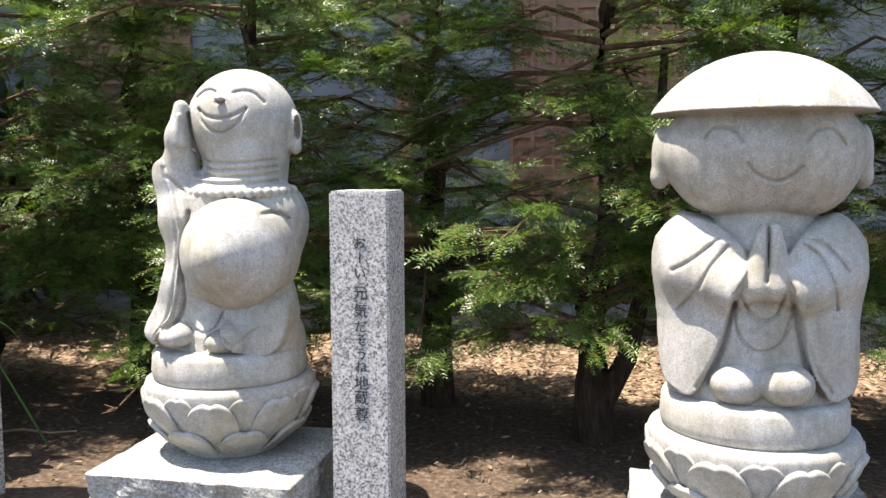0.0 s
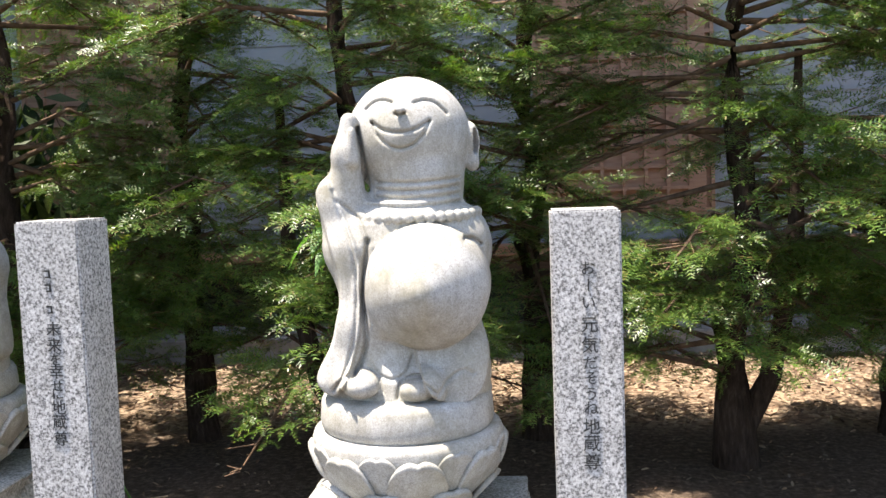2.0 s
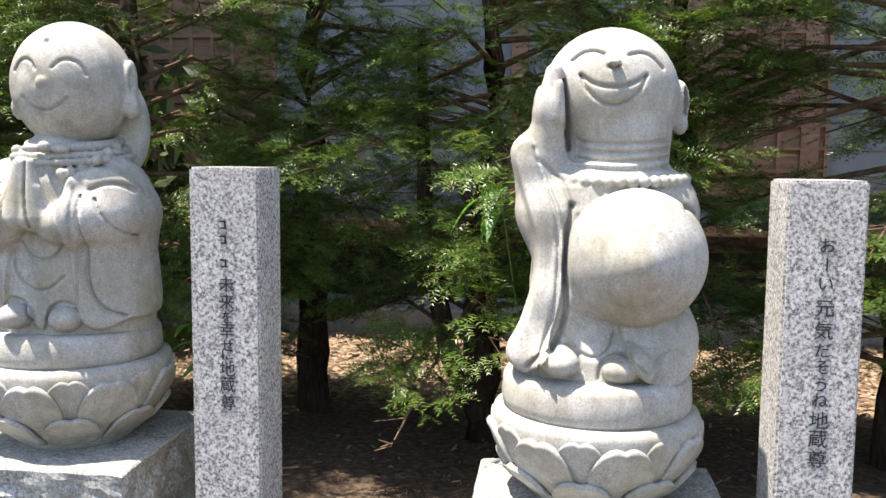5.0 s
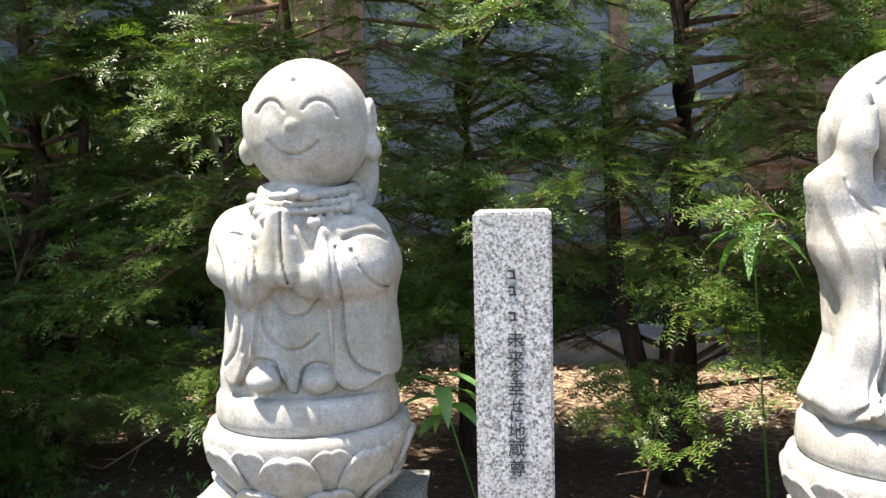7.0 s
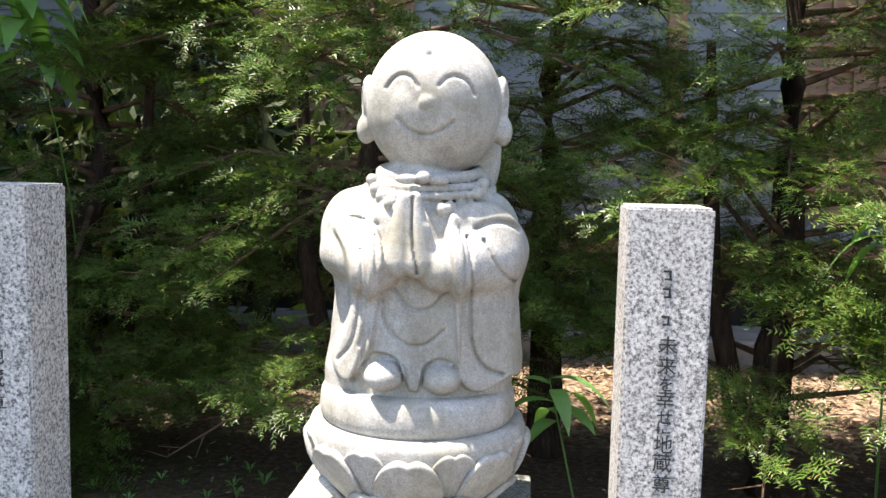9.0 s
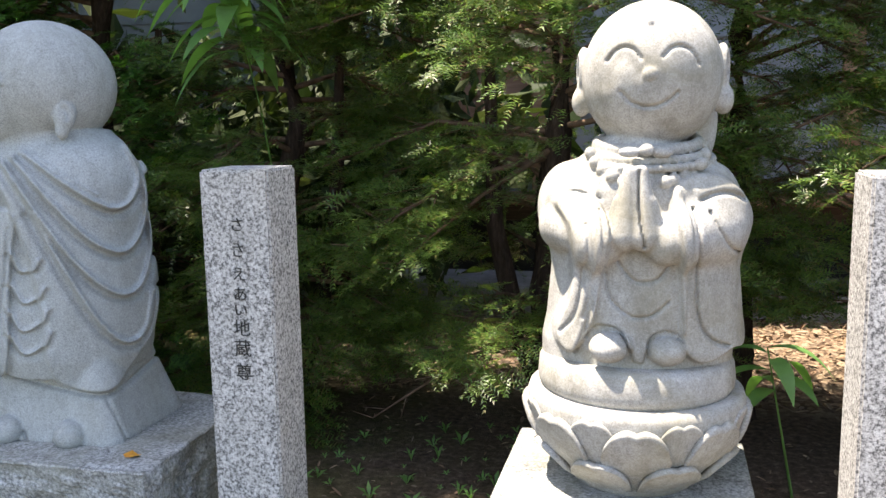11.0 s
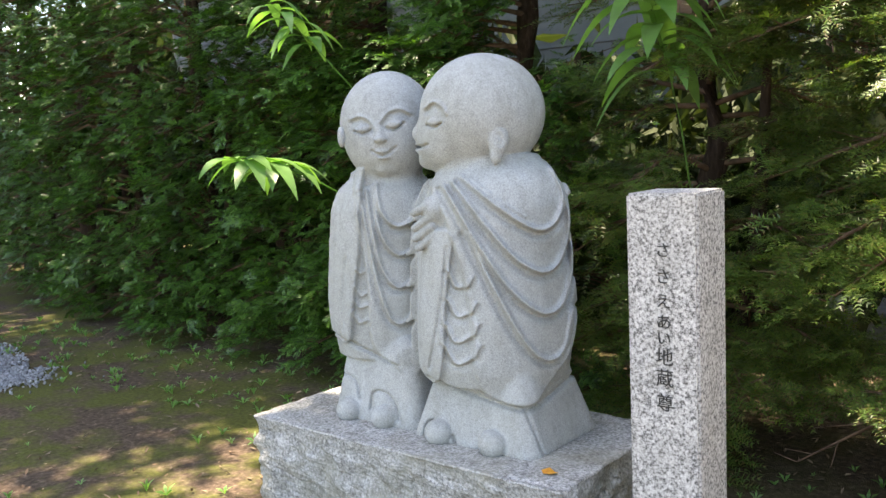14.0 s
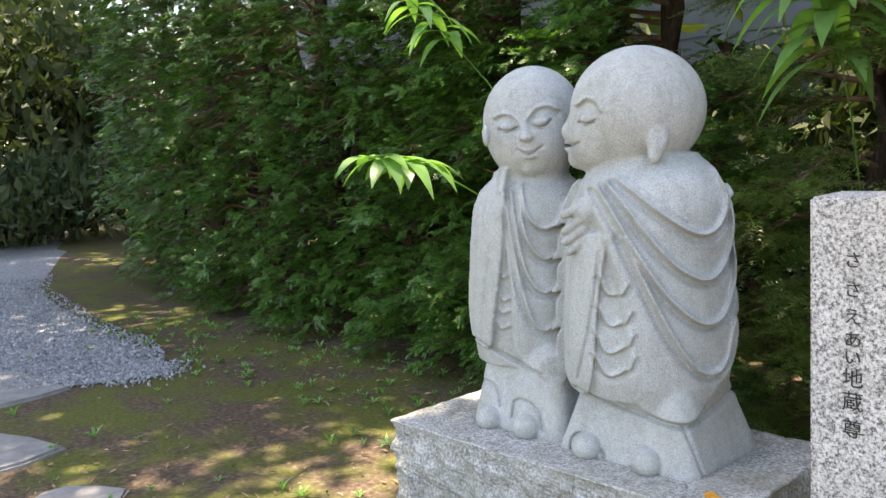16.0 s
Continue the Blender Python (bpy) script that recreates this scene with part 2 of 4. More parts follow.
    def column(self, cx, cy, levels, k=0.03):
        """An upright body: levels of (z, half width, half depth), gliding between them."""
        zs = np.array([l[0] for l in levels])
        ra, rb = max(l[1] for l in levels), max(l[2] for l in levels)
        m = 2.2 * k + 0.02
        s, (x, y, z) = self.window((cx - ra - m, cy - rb - m, zs[0] - m), (cx + ra + m, cy + rb + m, zs[-1] + m))
        zz = z[0, 0]
        wa = np.interp(zz, zs, [l[1] for l in levels]).astype(np.float32)
        wb = np.interp(zz, zs, [l[2] for l in levels]).astype(np.float32)
        q = np.sqrt(((x - cx) / wa) ** 2 + ((y - cy) / wb) ** 2)
        d = (q - 1) * np.minimum(wa, wb) * 0.9
        d = np.maximum(d, np.maximum(zs[0] - z, z - zs[-1]))
        self.put(d, s, k)

    def score(self, pts, width, depth, az=0.0, about=(0, 0), samples=40, front=0.0, back=9.0):
        """A groove (or, with depth below 0, a raised fold) along a smooth line, cut from the side az degrees off the front.
        pts: across and up, in metres from about."""
        pts = np.array(pts, float)
        t = np.linspace(0, len(pts) - 1, samples)
        line = np.stack([smooth_line(pts[:, k], t) for k in (0, 1)], 1)
        ca, sa = math.cos(radians(az)), math.sin(radians(az))
        reach = 3 * width
        zlo, zhi = line[:, 1].min() - reach, line[:, 1].max() + reach
        hi = self.lo + self.step * (self.n - 1)
        s, (x, y, z) = self.window((self.lo[0], self.lo[1], zlo), (hi[0], hi[1], zhi))
        across = (x - about[0]) * ca + (y - about[1]) * sa
        toward = (x - about[0]) * sa - (y - about[1]) * ca
        f = self.f[s]
        near = (np.abs(f) < 0.03) & (toward > front) & (toward < back) & (across > line[:, 0].min() - reach) & (across < line[:, 0].max() + reach)
        a, u = across[near], z[near]
        best = np.full(a.shape, 9.0, np.float32)
        for (x0, z0), (x1, z1) in zip(line[:-1], line[1:]):
            dx, dz = x1 - x0, z1 - z0
            w = np.clip(((a - x0) * dx + (u - z0) * dz) / max(dx * dx + dz * dz, 1e-9), 0, 1)
            best = np.minimum(best, (a - x0 - w * dx) ** 2 + (u - z0 - w * dz) ** 2)
        f[near] += 1.25 * depth * np.exp(-best / (1.08 * width) ** 2)

    def panel(self, pts, height, soft, az=0.0, front=0.0, back=9.0):
        """A region raised by height with a crisp edge, seen from the side az degrees off the front."""
        pts = np.array(pts + pts[:3], float)
        t = np.linspace(1, len(pts) - 2, 6 * (len(pts) - 3) + 1)
        line = np.stack([smooth_line(pts[:, k], t) for k in (0, 1)], 1)
        ca, sa = math.cos(radians(az)), math.sin(radians(az))
        hi = self.lo + self.step * (self.n - 1)
        s, (x, y, z) = self.window((self.lo[0], self.lo[1], line[:, 1].min() - soft), (hi[0], hi[1], line[:, 1].max() + soft))
        across, toward = x * ca + y * sa, x * sa - y * ca
        f = self.f[s]
        near = (np.abs(f) < height + .03) & (toward > front) & (toward < back) & (across > line[:, 0].min() - soft) & (across < line[:, 0].max() + soft)
        a, u = across[near], z[near]
        best = np.full(a.shape, 9.0, np.float32)
        inside = np.zeros(a.shape, bool)
        for (x0, z0), (x1, z1) in zip(line[:-1], line[1:]):
            dx, dz = x1 - x0, z1 - z0
            w = np.clip(((a - x0) * dx + (u - z0) * dz) / max(dx * dx + dz * dz, 1e-9), 0, 1)
            best = np.minimum(best, (a - x0 - w * dx) ** 2 + (u - z0 - w * dz) ** 2)
            if z0 != z1:
                inside ^= ((z0 > u) != (z1 > u)) & (a < x0 + (u - z0) * dx / dz)
        sd = np.where(inside, 1, -1) * np.sqrt(best)
        k = np.clip((sd + soft) / (2 * soft), 0, 1)
        f[near] -= height * k * k * (3 - 2 * k)

    def depth(self, view, q):
        """How far towards the viewer the skin lies at q (across, up)."""
        for d in np.arange(.34, -.2, -.004):
            i = np.round((np.array(view(q[0], d, q[1])) - self.lo) / self.step).astype(int)
            if (i >= 0).all() and (i < self.n).all() and self.f[tuple(i)] < 0:
                return float(d)
        return 0.0

    def mesh(self, name, mat):
        f, n = self.f, self.n
        ins = f < 0
        c = ins[:-1, :-1, :-1].astype(np.int8)
        corners = [(i, j, k) for i in (0, 1) for j in (0, 1) for k in (0, 1)]
        tot = np.zeros(n - 1, np.int8)
        for i, j, k in corners:
            tot += ins[i:n[0] - 1 + i, j:n[1] - 1 + j, k:n[2] - 1 + k]
        cell = np.argwhere((tot > 0) & (tot < 8))
        index = np.full(n - 1, -1, np.int32)
        index[tuple(cell.T)] = np.arange(len(cell))
        v = np.zeros((len(cell), 3), np.float64)
        w = np.zeros(len(cell))
        for a in corners:
            for d in range(3):
                if a[d]:
                    continue
                b = list(a)
                b[d] = 1
                fa = f[tuple((cell + a).T)]
                fb = f[tuple((cell + b).T)]
                hit = (fa < 0) != (fb < 0)
                t = np.where(hit, fa / np.where(hit, fa - fb, 1), 0)
                p = np.array(a, float)[None] + 0
                p = np.repeat(p, len(cell), 0)
                p[:, d] = t
                v[hit] += p[hit]
                w[hit] += 1
        v = (v / np.maximum(w, 1)[:, None] + cell) * self.step + self.lo
        faces = []
        for d in range(3):
            e1, e2 = [k for k in range(3) if k != d]
            lo = [slice(None)] * 3
            hi = [slice(None)] * 3
            lo[d], hi[d] = slice(0, -1), slice(1, None)
            cross = np.argwhere(ins[tuple(lo)] != ins[tuple(hi)])
            cross = cross[(cross[:, e1] > 0) & (cross[:, e2] > 0) & (cross[:, e1] < n[e1] - 1) & (cross[:, e2] < n[e2] - 1)]
            q = []
            for o1, o2 in ((0, 0), (-1, 0), (-1, -1), (0, -1)):
                cc = cross.copy()
                cc[:, e1] += o1
                cc[:, e2] += o2
                q.append(index[tuple(cc.T)])
            q = np.stack(q, 1)
            flip = ins[tuple(cross.T)] ^ (d == 1)
            q[~flip] = q[~flip][:, ::-1]
            faces.append(q)
        return mesh_from(name, v, np.concatenate(faces), mat)


def beside(pts, d):
    """The line moved sideways by d, to its right as it runs."""
    p = np.array(pts, float)
    g = np.gradient(p, axis=0)
    g /= np.linalg.norm(g, axis=1)[:, None]
    return [(a + d * v, b - d * u) for (a, b), (u, v) in zip(p, g)]


def smooth_line(p, t):
    """Catmull-Rom through the values p at the parameters t."""
    p = np.concatenate([[2 * p[0] - p[1]], p, [2 * p[-1] - p[-2]]])
    i = np.clip(np.floor(t).astype(int), 0, len(p) - 4)
    u = t - i
    a, b, c, d = p[i], p[i + 1], p[i + 2], p[i + 3]
    return 0.5 * (2 * b + (c - a) * u + (2 * a - 5 * b + 4 * c - d) * u ** 2 + (3 * b - a - 3 * c + d) * u ** 3)

# ---- ground ----
def ground_height(x, y):
    k = max(0.0, min(1.0, x + 8.2 + 1.2 * max(0, y - 3.4)))
    return k * (0.018 * noise.noise((x * 0.9, y * 0.9, 0)) + 0.008 * noise.noise((x * 4, y * 4, 3))) - 0.004 * (1 - k)


xs = np.concatenate([np.linspace(-400, -16, 14), np.arange(-15.5, 5, 0.16), np.linspace(6, 400, 14)])
ys = np.concatenate([np.linspace(-400, -4, 12), np.arange(-3.5, 7.5, 0.16), np.linspace(8, 400, 14)])
gv = [(x, y, ground_height(x, y) if -16 < x < 6 and -4 < y < 8 else 0.0) for x in xs for y in ys]
ny = len(ys)
gf = [(i * ny + j, (i + 1) * ny + j, (i + 1) * ny + j + 1, i * ny + j + 1) for i in range(len(xs) - 1) for j in range(ny - 1)]
tagged(new("ground", mesh_from("ground", gv, gf, SOIL)), "dark soil with moss patches and dry leaf litter", "ground", kind="structure")

# gravel path that curves away past the end of the hedge
def path_edge(x):
    """Near and far side of the path at x."""
    t = max(0.0, min(1.0, (-7.75 - x) / 1.3))
    return 2.62 - 1.15 * math.sin(t * math.pi / 2) ** 0.7, 2.62 + 0.42 * math.sin(t * math.pi / 2) ** 0.8 + max(0, -9.3 - x) * 0.16 + max(0, -12 - x) * 0.3


px_ = np.concatenate([np.linspace(-7.75, -9.3, 24), np.linspace(-9.5, -30, 24)])
pv, pf = [], []
for i, x in enumerate(px_):
    a, b = path_edge(x)
    wob = 0.05 * noise.noise((x * 3, 1, 5))
    for j in range(9):
        y = a + (b - a) * j / 8 + wob * (j in (0, 8))
        pv.append((x, y, (-.004 if j in (0, 8) or i == 0 else .010) + ground_height(x, y) + 0.003 * noise.noise((x * 6, y * 6, 9))))
for i in range(len(px_) - 1):
    for j in range(8):
        k = i * 9 + j
        pf.append((k, k + 1, k + 10, k + 9))
tagged(new("path", mesh_from("path", pv, pf, GRAVEL)), "pale grey gravel path curving behind the hedge", "path", kind="structure")

rng = np.random.default_rng(4)


def scatter(name, base_v, base_f, places, mat, label, category):
    """Many small copies of one little shape, joined into one mesh. places: 4 x 4 matrices."""
    base_v, base_f, M = np.asarray(base_v, float), np.asarray(base_f), np.asarray(places, float)
    v = np.einsum("nij,kj->nki", M[:, :3, :3], base_v) + M[:, None, :3, 3]
    f = base_f[None] + (np.arange(len(M)) * len(base_v))[:, None, None]
    ob = new(name, mesh_from(name, v.reshape(-1, 3), f.reshape(-1, base_f.shape[1]), mat, False))
    return tagged(ob, label, category, kind="stuff")


OCTA = ([(1, 0, 0), (-1, 0, 0), (0, 1, 0), (0, -1, 0), (0, 0, .7), (0, 0, -.7)],
        [(0, 2, 4), (2, 1, 4), (1, 3, 4), (3, 0, 4), (2, 0, 5), (1, 2, 5), (3, 1, 5), (0, 3, 5)])


def spin(x, y, z, s, tilt=1.0):
    e = Euler((rng.normal() * tilt, rng.normal() * tilt, rng.uniform(0, 6.28)))
    return np.array(Matrix.LocRotScale((x, y, z), e, (s * rng.uniform(.7, 1.3), s * rng.uniform(.6, 1.2), s * rng.uniform(.6, 1.1))))


pl = []
for _ in range(9000):
    x = -7.6 - 5.5 * rng.random() ** 1.4
    a, b = path_edge(min(x, -7.78))
    y = a - .06 + (b - a + .12) * rng.random()
    if x > -7.75:
        x, y = -7.85 + .22 * rng.normal() * .6, 2.62 + rng.normal() * .14
    pl.append(spin(x, y, .014 + ground_height(x, y), rng.uniform(.007, .016)))
scatter("gravel_stones", *OCTA, pl, STONES, "loose pale grey gravel stones on the path", "gravel")

LEAFLET = ([(-1, 0, 0), (-.3, .34, .12), (.5, .3, .1), (1, 0, 0), (.5, -.3, .1), (-.3, -.34, .12), (0, 0, -.05)],
           [(0, 6, 1), (1, 6, 2), (2, 6, 3), (3, 6, 4), (4, 6, 5), (5, 6, 0)])
pl = []
for _ in range(5200):
    x, y = rng.uniform(-4.5, 3.2), rng.uniform(4.1, 5.7)
    pl.append(spin(x, y, .012 + ground_height(x, y) + .01 * rng.random(), rng.uniform(.015, .035), .35))
for _ in range(3800):
    x, y = rng.uniform(-9.0, 2.5), rng.uniform(1.5, 4.1)
    if x < -6.8 and y < 2.9:
        continue
    pl.append(spin(x, y, .008 + ground_height(x, y) + .006 * rng.random(), rng.uniform(.007, .02), .3))
scatter("leaf_litter", *LEAFLET, pl, DRY, "dry brown fallen leaves lying on the soil", "leaf litter")

TUFT_V, TUFT_F = [], []
for k in range(5):
    a = k * 1.257
    TUFT_V += [(0, 0, 0), (math.cos(a - .4) * .5, math.sin(a - .4) * .5, .8), (math.cos(a) * 1.1, math.sin(a) * 1.1, 1), (math.cos(a + .4) * .5, math.sin(a + .4) * .5, .8)]
    TUFT_F += [(4 * k, 4 * k + 1, 4 * k + 2, 4 * k + 3)]
pl = []
for _ in range(420):
    x = rng.uniform(-9.6, -2.8)
    y = rng.uniform(2.9, 3.7) if rng.random() < .8 else rng.uniform(1.6, 3.2)
    pl.append(spin(x, y, ground_height(x, y), rng.uniform(.012, .045), .15))
scatter("seedlings", TUFT_V, TUFT_F, pl, LILY, "small green seedlings on mossy soil below the hedge", "seedlings")

# flat stepping stones beside the path
def stepping_stone(x, y, sx, sy, turn):
    bm = bmesh.new()
    n = 9
    top, bot = [], []
    for i in range(n):
        a = i * 2 * math.pi / n
        r = 1 + .16 * noise.noise((x + math.cos(a) * 2, y + math.sin(a) * 2, 7))
        u, v = max(-.8, min(.8, math.cos(a) * r)) * sx, max(-.8, min(.8, math.sin(a) * r)) * sy
        top.append(bm.verts.new((u, v, .014)))
        bot.append(bm.verts.new((u * 1.04, v * 1.04, -.05)))
    bm.faces.new(top)
    bm.faces.new(bot[::-1])
    for i in range(n):
        bm.faces.new((bot[i], bot[(i + 1) % n], top[(i + 1) % n], top[i]))
    bmesh.ops.bevel(bm, geom=[e for e in bm.edges if all(v in top for v in e.verts)], offset=.012, segments=2, affect="EDGES")
    ob = new("stepping_stone", bm_mesh("stepping_stone", bm, CONCRETE))
    ob.matrix_world = pose(x, y, 0, 0, 0, turn)
    return tagged(ob, "flat grey stepping stone set in moss", "stone", "stepping stones by the path")


stepping_stone(-7.1, 1.52, .42, .28, 20)
stepping_stone(-8.25, 1.95, .55, .3, 10)
stepping_stone(-6.2, 1.62, .22, .16, 40)

# ---- the building behind the hedge ----
bld = new("temple_building")
bld.location = (-2, 6.3, 0)
tagged(bld, "building with grey walls and brown lattice shutters behind the hedge", "building")
W0, W1 = -9.5, 9.5
part("foundation", box(W0, W1, -.55, .0, -.05, .16, bevel=.015), CONCRETE, bld, "weathered concrete footing strip")
# solid dark block in place of the open, shaded gap
part("underfloor_shade", box(W0, W1, .25, .5, .0, .5), GAP_SHADE, bld, "dark block painted as the shade below the floor")
part("sill_beam", box(W0, W1, .0, .2, .5, .68, bevel=.01), OLDWOOD, bld, "dark wooden sill beam")
part("wall", box(W0, W1, .08, .3, .682, 3.6), SIDING, bld, "grey-blue painted wall boards")
for k in range(11):
    part("wall_batten", box(W0, W1, .066, .079, .95 + k * .24, .962 + k * .24), SIDING, bld)
part("eaves", box(W0 - .3, W1 + .3, -1.0, .6, 3.6, 3.75, bevel=.02), OLDWOOD, bld)
part("floor_edge", box(W0, W1, -.12, .0, .62, .70, bevel=.008), LATTICE, bld, "brown wooden floor edge")
for px in np.arange(W0 + .4, W1, 1.9):
    part("post", box(px - .06, px + .06, .02, .078, .684, 3.6, bevel=.006), LATTICE, bld)


def lattice_panel(x0, x1, z0, z1):
    sh = part("shutter", box(x0, x1, .045, .062, z0, z1), LATTICE, bld, "brown wooden lattice shutter")
    nx, nz = max(2, round((x1 - x0) / .15)), max(2, round((z1 - z0) / .15))
    for i in range(nx + 1):
        x = x0 + (x1 - x0) * i / nx
        part("bar", box(x - .012, x + .012, .015, .044, z0, z1), LATTICE, sh)
    for j in range(nz + 1):
        z = z0 + (z1 - z0) * j / nz
        part("bar", box(x0 - .012, x1 + .012, .018, .043, z - .012, z + .012), LATTICE, sh)


for x0 in (-7.4, -2.5, 1.2, 5.4):
    lattice_panel(x0, x0 + 1.2, .9, 2.7)

# ---- stone pillars with painted writing ----
def lettering(lines, size, spacing, name):
    cu = bpy.data.curves.new(name, "FONT")
    cu.body = "\n".join(lines)
    cu.size, cu.space_line, cu.align_x = size, spacing, "CENTER"
    cu.extrude = 0.0008
    ob = bpy.data.objects.new(name, cu)
    scene.collection.objects.link(ob)
    dg = bpy.context.evaluated_depsgraph_get()
    me = bpy.data.meshes.new_from_object(ob.evaluated_get(dg))
    bpy.data.objects.remove(ob)
    me.materials.clear()
    me.materials.append(INK)
    return me


def stone_pillar(x0, y0, top, writing, size, turn=0.0, lean=0.0):
    ob = new("stone_pillar")
    w = .18
    ob.matrix_world = pose(x0 + w / 2, y0 + w / 2, 0, 0, lean, turn)
    bm = bmesh.new()
    add_box(bm, -w / 2, w / 2, -w / 2, w / 2, -.25, top, bevel=.006, seg=2)
    part("shaft", bm, PILLAR, ob)
    for ch, z in writing:
        if ch == "|":
            bm = bmesh.new()
            for dx, dz, hw, hh in ((-.005, .006, .007, .0022), (.003, -.001, .0022, .009), (-.001, -.011, .008, .002)):
                add_box(bm, dx - hw, dx + hw, -w / 2 - .0016, -w / 2 + .002, z + dz - hh, z + dz + hh)
            part("inscription", bm, INK, ob, "black painted strokes")
            continue
        me = lettering([ch], size * (1.12 if ch in KANJI else .95), 1, "inscription")
        c = np.array([v.co for v in me.vertices])
        mid = (c.min(0) + c.max(0)) / 2 if len(c) else np.zeros(3)
        me.transform(Matrix.Translation(-Vector(mid)))
        g = child("inscription", me, ob, "black painted character")
        g.matrix_local = pose(.004, -w / 2 - .0012, z, 90, 90 if ch == "ー" else 0, 0)
    return tagged(ob, "speckled grey granite pillar with black painted vertical writing", "stone pillar", "inscribed pillars between the statues")


KANJI = "元気未来幸地蔵尊"
stone_pillar(-.842, 2.43, 1.062, [("お", .913), ("ー", .868), ("い", .823), ("元", .765), ("気", .713), ("だ", .666), ("そ", .626), ("う", .584), ("ね", .547), ("地", .499), ("蔵", .454), ("尊", .405)], .041, turn=-1)
stone_pillar(-2.288, 2.43, 1.078, [("|", .937), ("|", .899), ("|", .84), ("未", .785), ("来", .74), ("を", .70), ("幸", .667), ("せ", .628), ("に", .605), ("地", .568), ("蔵", .527), ("尊", .48)], .038)
stone_pillar(-3.812, 2.43, 1.091, [("さ", .957), ("さ", .893), ("え", .834), ("あ", .783), ("い", .742), ("地", .697), ("蔵", .644), ("尊", .583)], .041, turn=2)

# ---- rough plinths ----
def plinth(name, x0, x1, y0, y1, top, label, seed):
    bm = bmesh.new()
    nx, nyy, nz = max(6, int((x1 - x0) / .03)), max(6, int((y1 - y0) / .03)), max(6, int((top + .1) / .03))
    add_box(bm, x0, x1, y0, y1, -.1, top, bevel=.004)
    bmesh.ops.subdivide_edges(bm, edges=[e for e in bm.edges if e.calc_length() > .1], cuts=max(14, nx), use_grid_fill=True)
    cx, cy = (x0 + x1) / 2, (y0 + y1) / 2
    for v in bm.verts:
        p = v.co
        edge = min(p.x - x0, x1 - p.x, p.y - y0, y1 - p.y)
        if p.z < top - .006:
            k = min(1.0, (top - p.z) / .05)
            d = (.022 * noise.noise((p.x * 8 + seed, p.y * 8, p.z * 8)) + .014 * noise.noise((p.x * 22, p.y * 22 + seed, p.z * 22)) + .007 * noise.noise((p.x * 60, p.y * 60, p.z * 60)) - .006) * k
            v.co.x += d * (1 if p.x > cx else -1)
            v.co.y += d * (1 if p.y > cy else -1)
        elif edge < .02:
            v.co.z -= max(0, .008 * noise.noise((p.x * 20 + seed, p.y * 20, 4)))
    ob = new(name, bm_mesh(name, bm, PLINTH))
    return tagged(ob, label, "plinth", "plinths of the statues")


plinth("plinth", -1.575, -.92, 2.28, 2.86, .22, "rough-split grey granite plinth under a lotus pedestal", 1)
plinth("plinth", -3.10, -2.47, 2.40, 2.98, .285, "rough-split grey granite plinth, sunlit on one side", 2)
plinth("plinth", .03, .70, 2.18, 2.765, .18, "grey granite plinth under the hatted statue", 3)
plinth("plinth", -5.22, -3.97, 2.345, 2.98, .325, "long rough-split granite plinth carrying two embracing statues", 4)

# ---- lotus pedestals ----
BOWL = [(0, .165), (.012, .172), (.03, .185), (.06, .222), (.1, .256), (.15, .282), (.19, .293), (.215, .295), (.232, .288), (.236, .27)]


def bowl_r(z):
    return float(np.interp(z, [b[0] for b in BOWL], [b[1] for b in BOWL]))


def lathe(bm, prof, seg=64):
    rings = []
    for z, r in prof:
        rings.append([bm.verts.new((r * math.cos(2 * math.pi * i / seg), r * math.sin(2 * math.pi * i / seg), z)) for i in range(seg)])
    for a, b in zip(rings, rings[1:]):
        for i in range(seg):
            bm.faces.new((a[i], a[(i + 1) % seg], b[(i + 1) % seg], b[i]))
    bm.faces.new(rings[0][::-1])
    bm.faces.new(rings[-1])
    return bm


def petal(th, z0, z1, half, proud, point=.0):
    """One carved petal that lies on the bowl, with a raised rim."""
    bm = bmesh.new()
    nu, nv = 21, 15
    g = []
    for j in range(nv):
        t = j / (nv - 1)
        row = []
        for i in range(nu):
            s = -1 + 2 * i / (nu - 1)
            top = math.sqrt(max(0, 1 - abs(s) ** 2.6)) + point * (1 - abs(s)) - .06 * math.exp(-(s / .12) ** 2)
            z = z0 + (z1 - z0) * t * top
            w = half * (.55 + .45 * math.sin(min(1, t * 1.5) * math.pi / 2)) * s
            edge = max(abs(s), t) ** 7
            r = bowl_r(z) + proud * (.55 + .45 * t) - .015 * (1 - edge) + .012 * (1 - s * s) * (1 - t) * t * 2
            if abs(s) > .999 or j in (0, nv - 1):
                r = bowl_r(z) - .006 if j == 0 or abs(s) > .999 else bowl_r(z) + proud * .4
            row.append(bm.verts.new((r * math.sin(th + w), -r * math.cos(th + w), z)))
        g.append(row)
    back = [[bm.verts.new((v.co.x * .94, v.co.y * .94, v.co.z)) for v in row] for row in g]
    for j in range(nv - 1):
        for i in range(nu - 1):
            bm.faces.new((g[j][i], g[j][i + 1], g[j + 1][i + 1], g[j + 1][i]))
            bm.faces.new((back[j][i], back[j + 1][i], back[j + 1][i + 1], back[j][i + 1]))
    ring = [(0, i) for i in range(nu)] + [(j, nu - 1) for j in range(1, nv)] + [(nv - 1, i) for i in range(nu - 2, -1, -1)] + [(j, 0) for j in range(nv - 2, 0, -1)]
    for a, b in zip(ring, ring[1:] + ring[:1]):
        bm.faces.new((g[a[0]][a[1]], back[a[0]][a[1]], back[b[0]][b[1]], g[b[0]][b[1]]))
    return bm


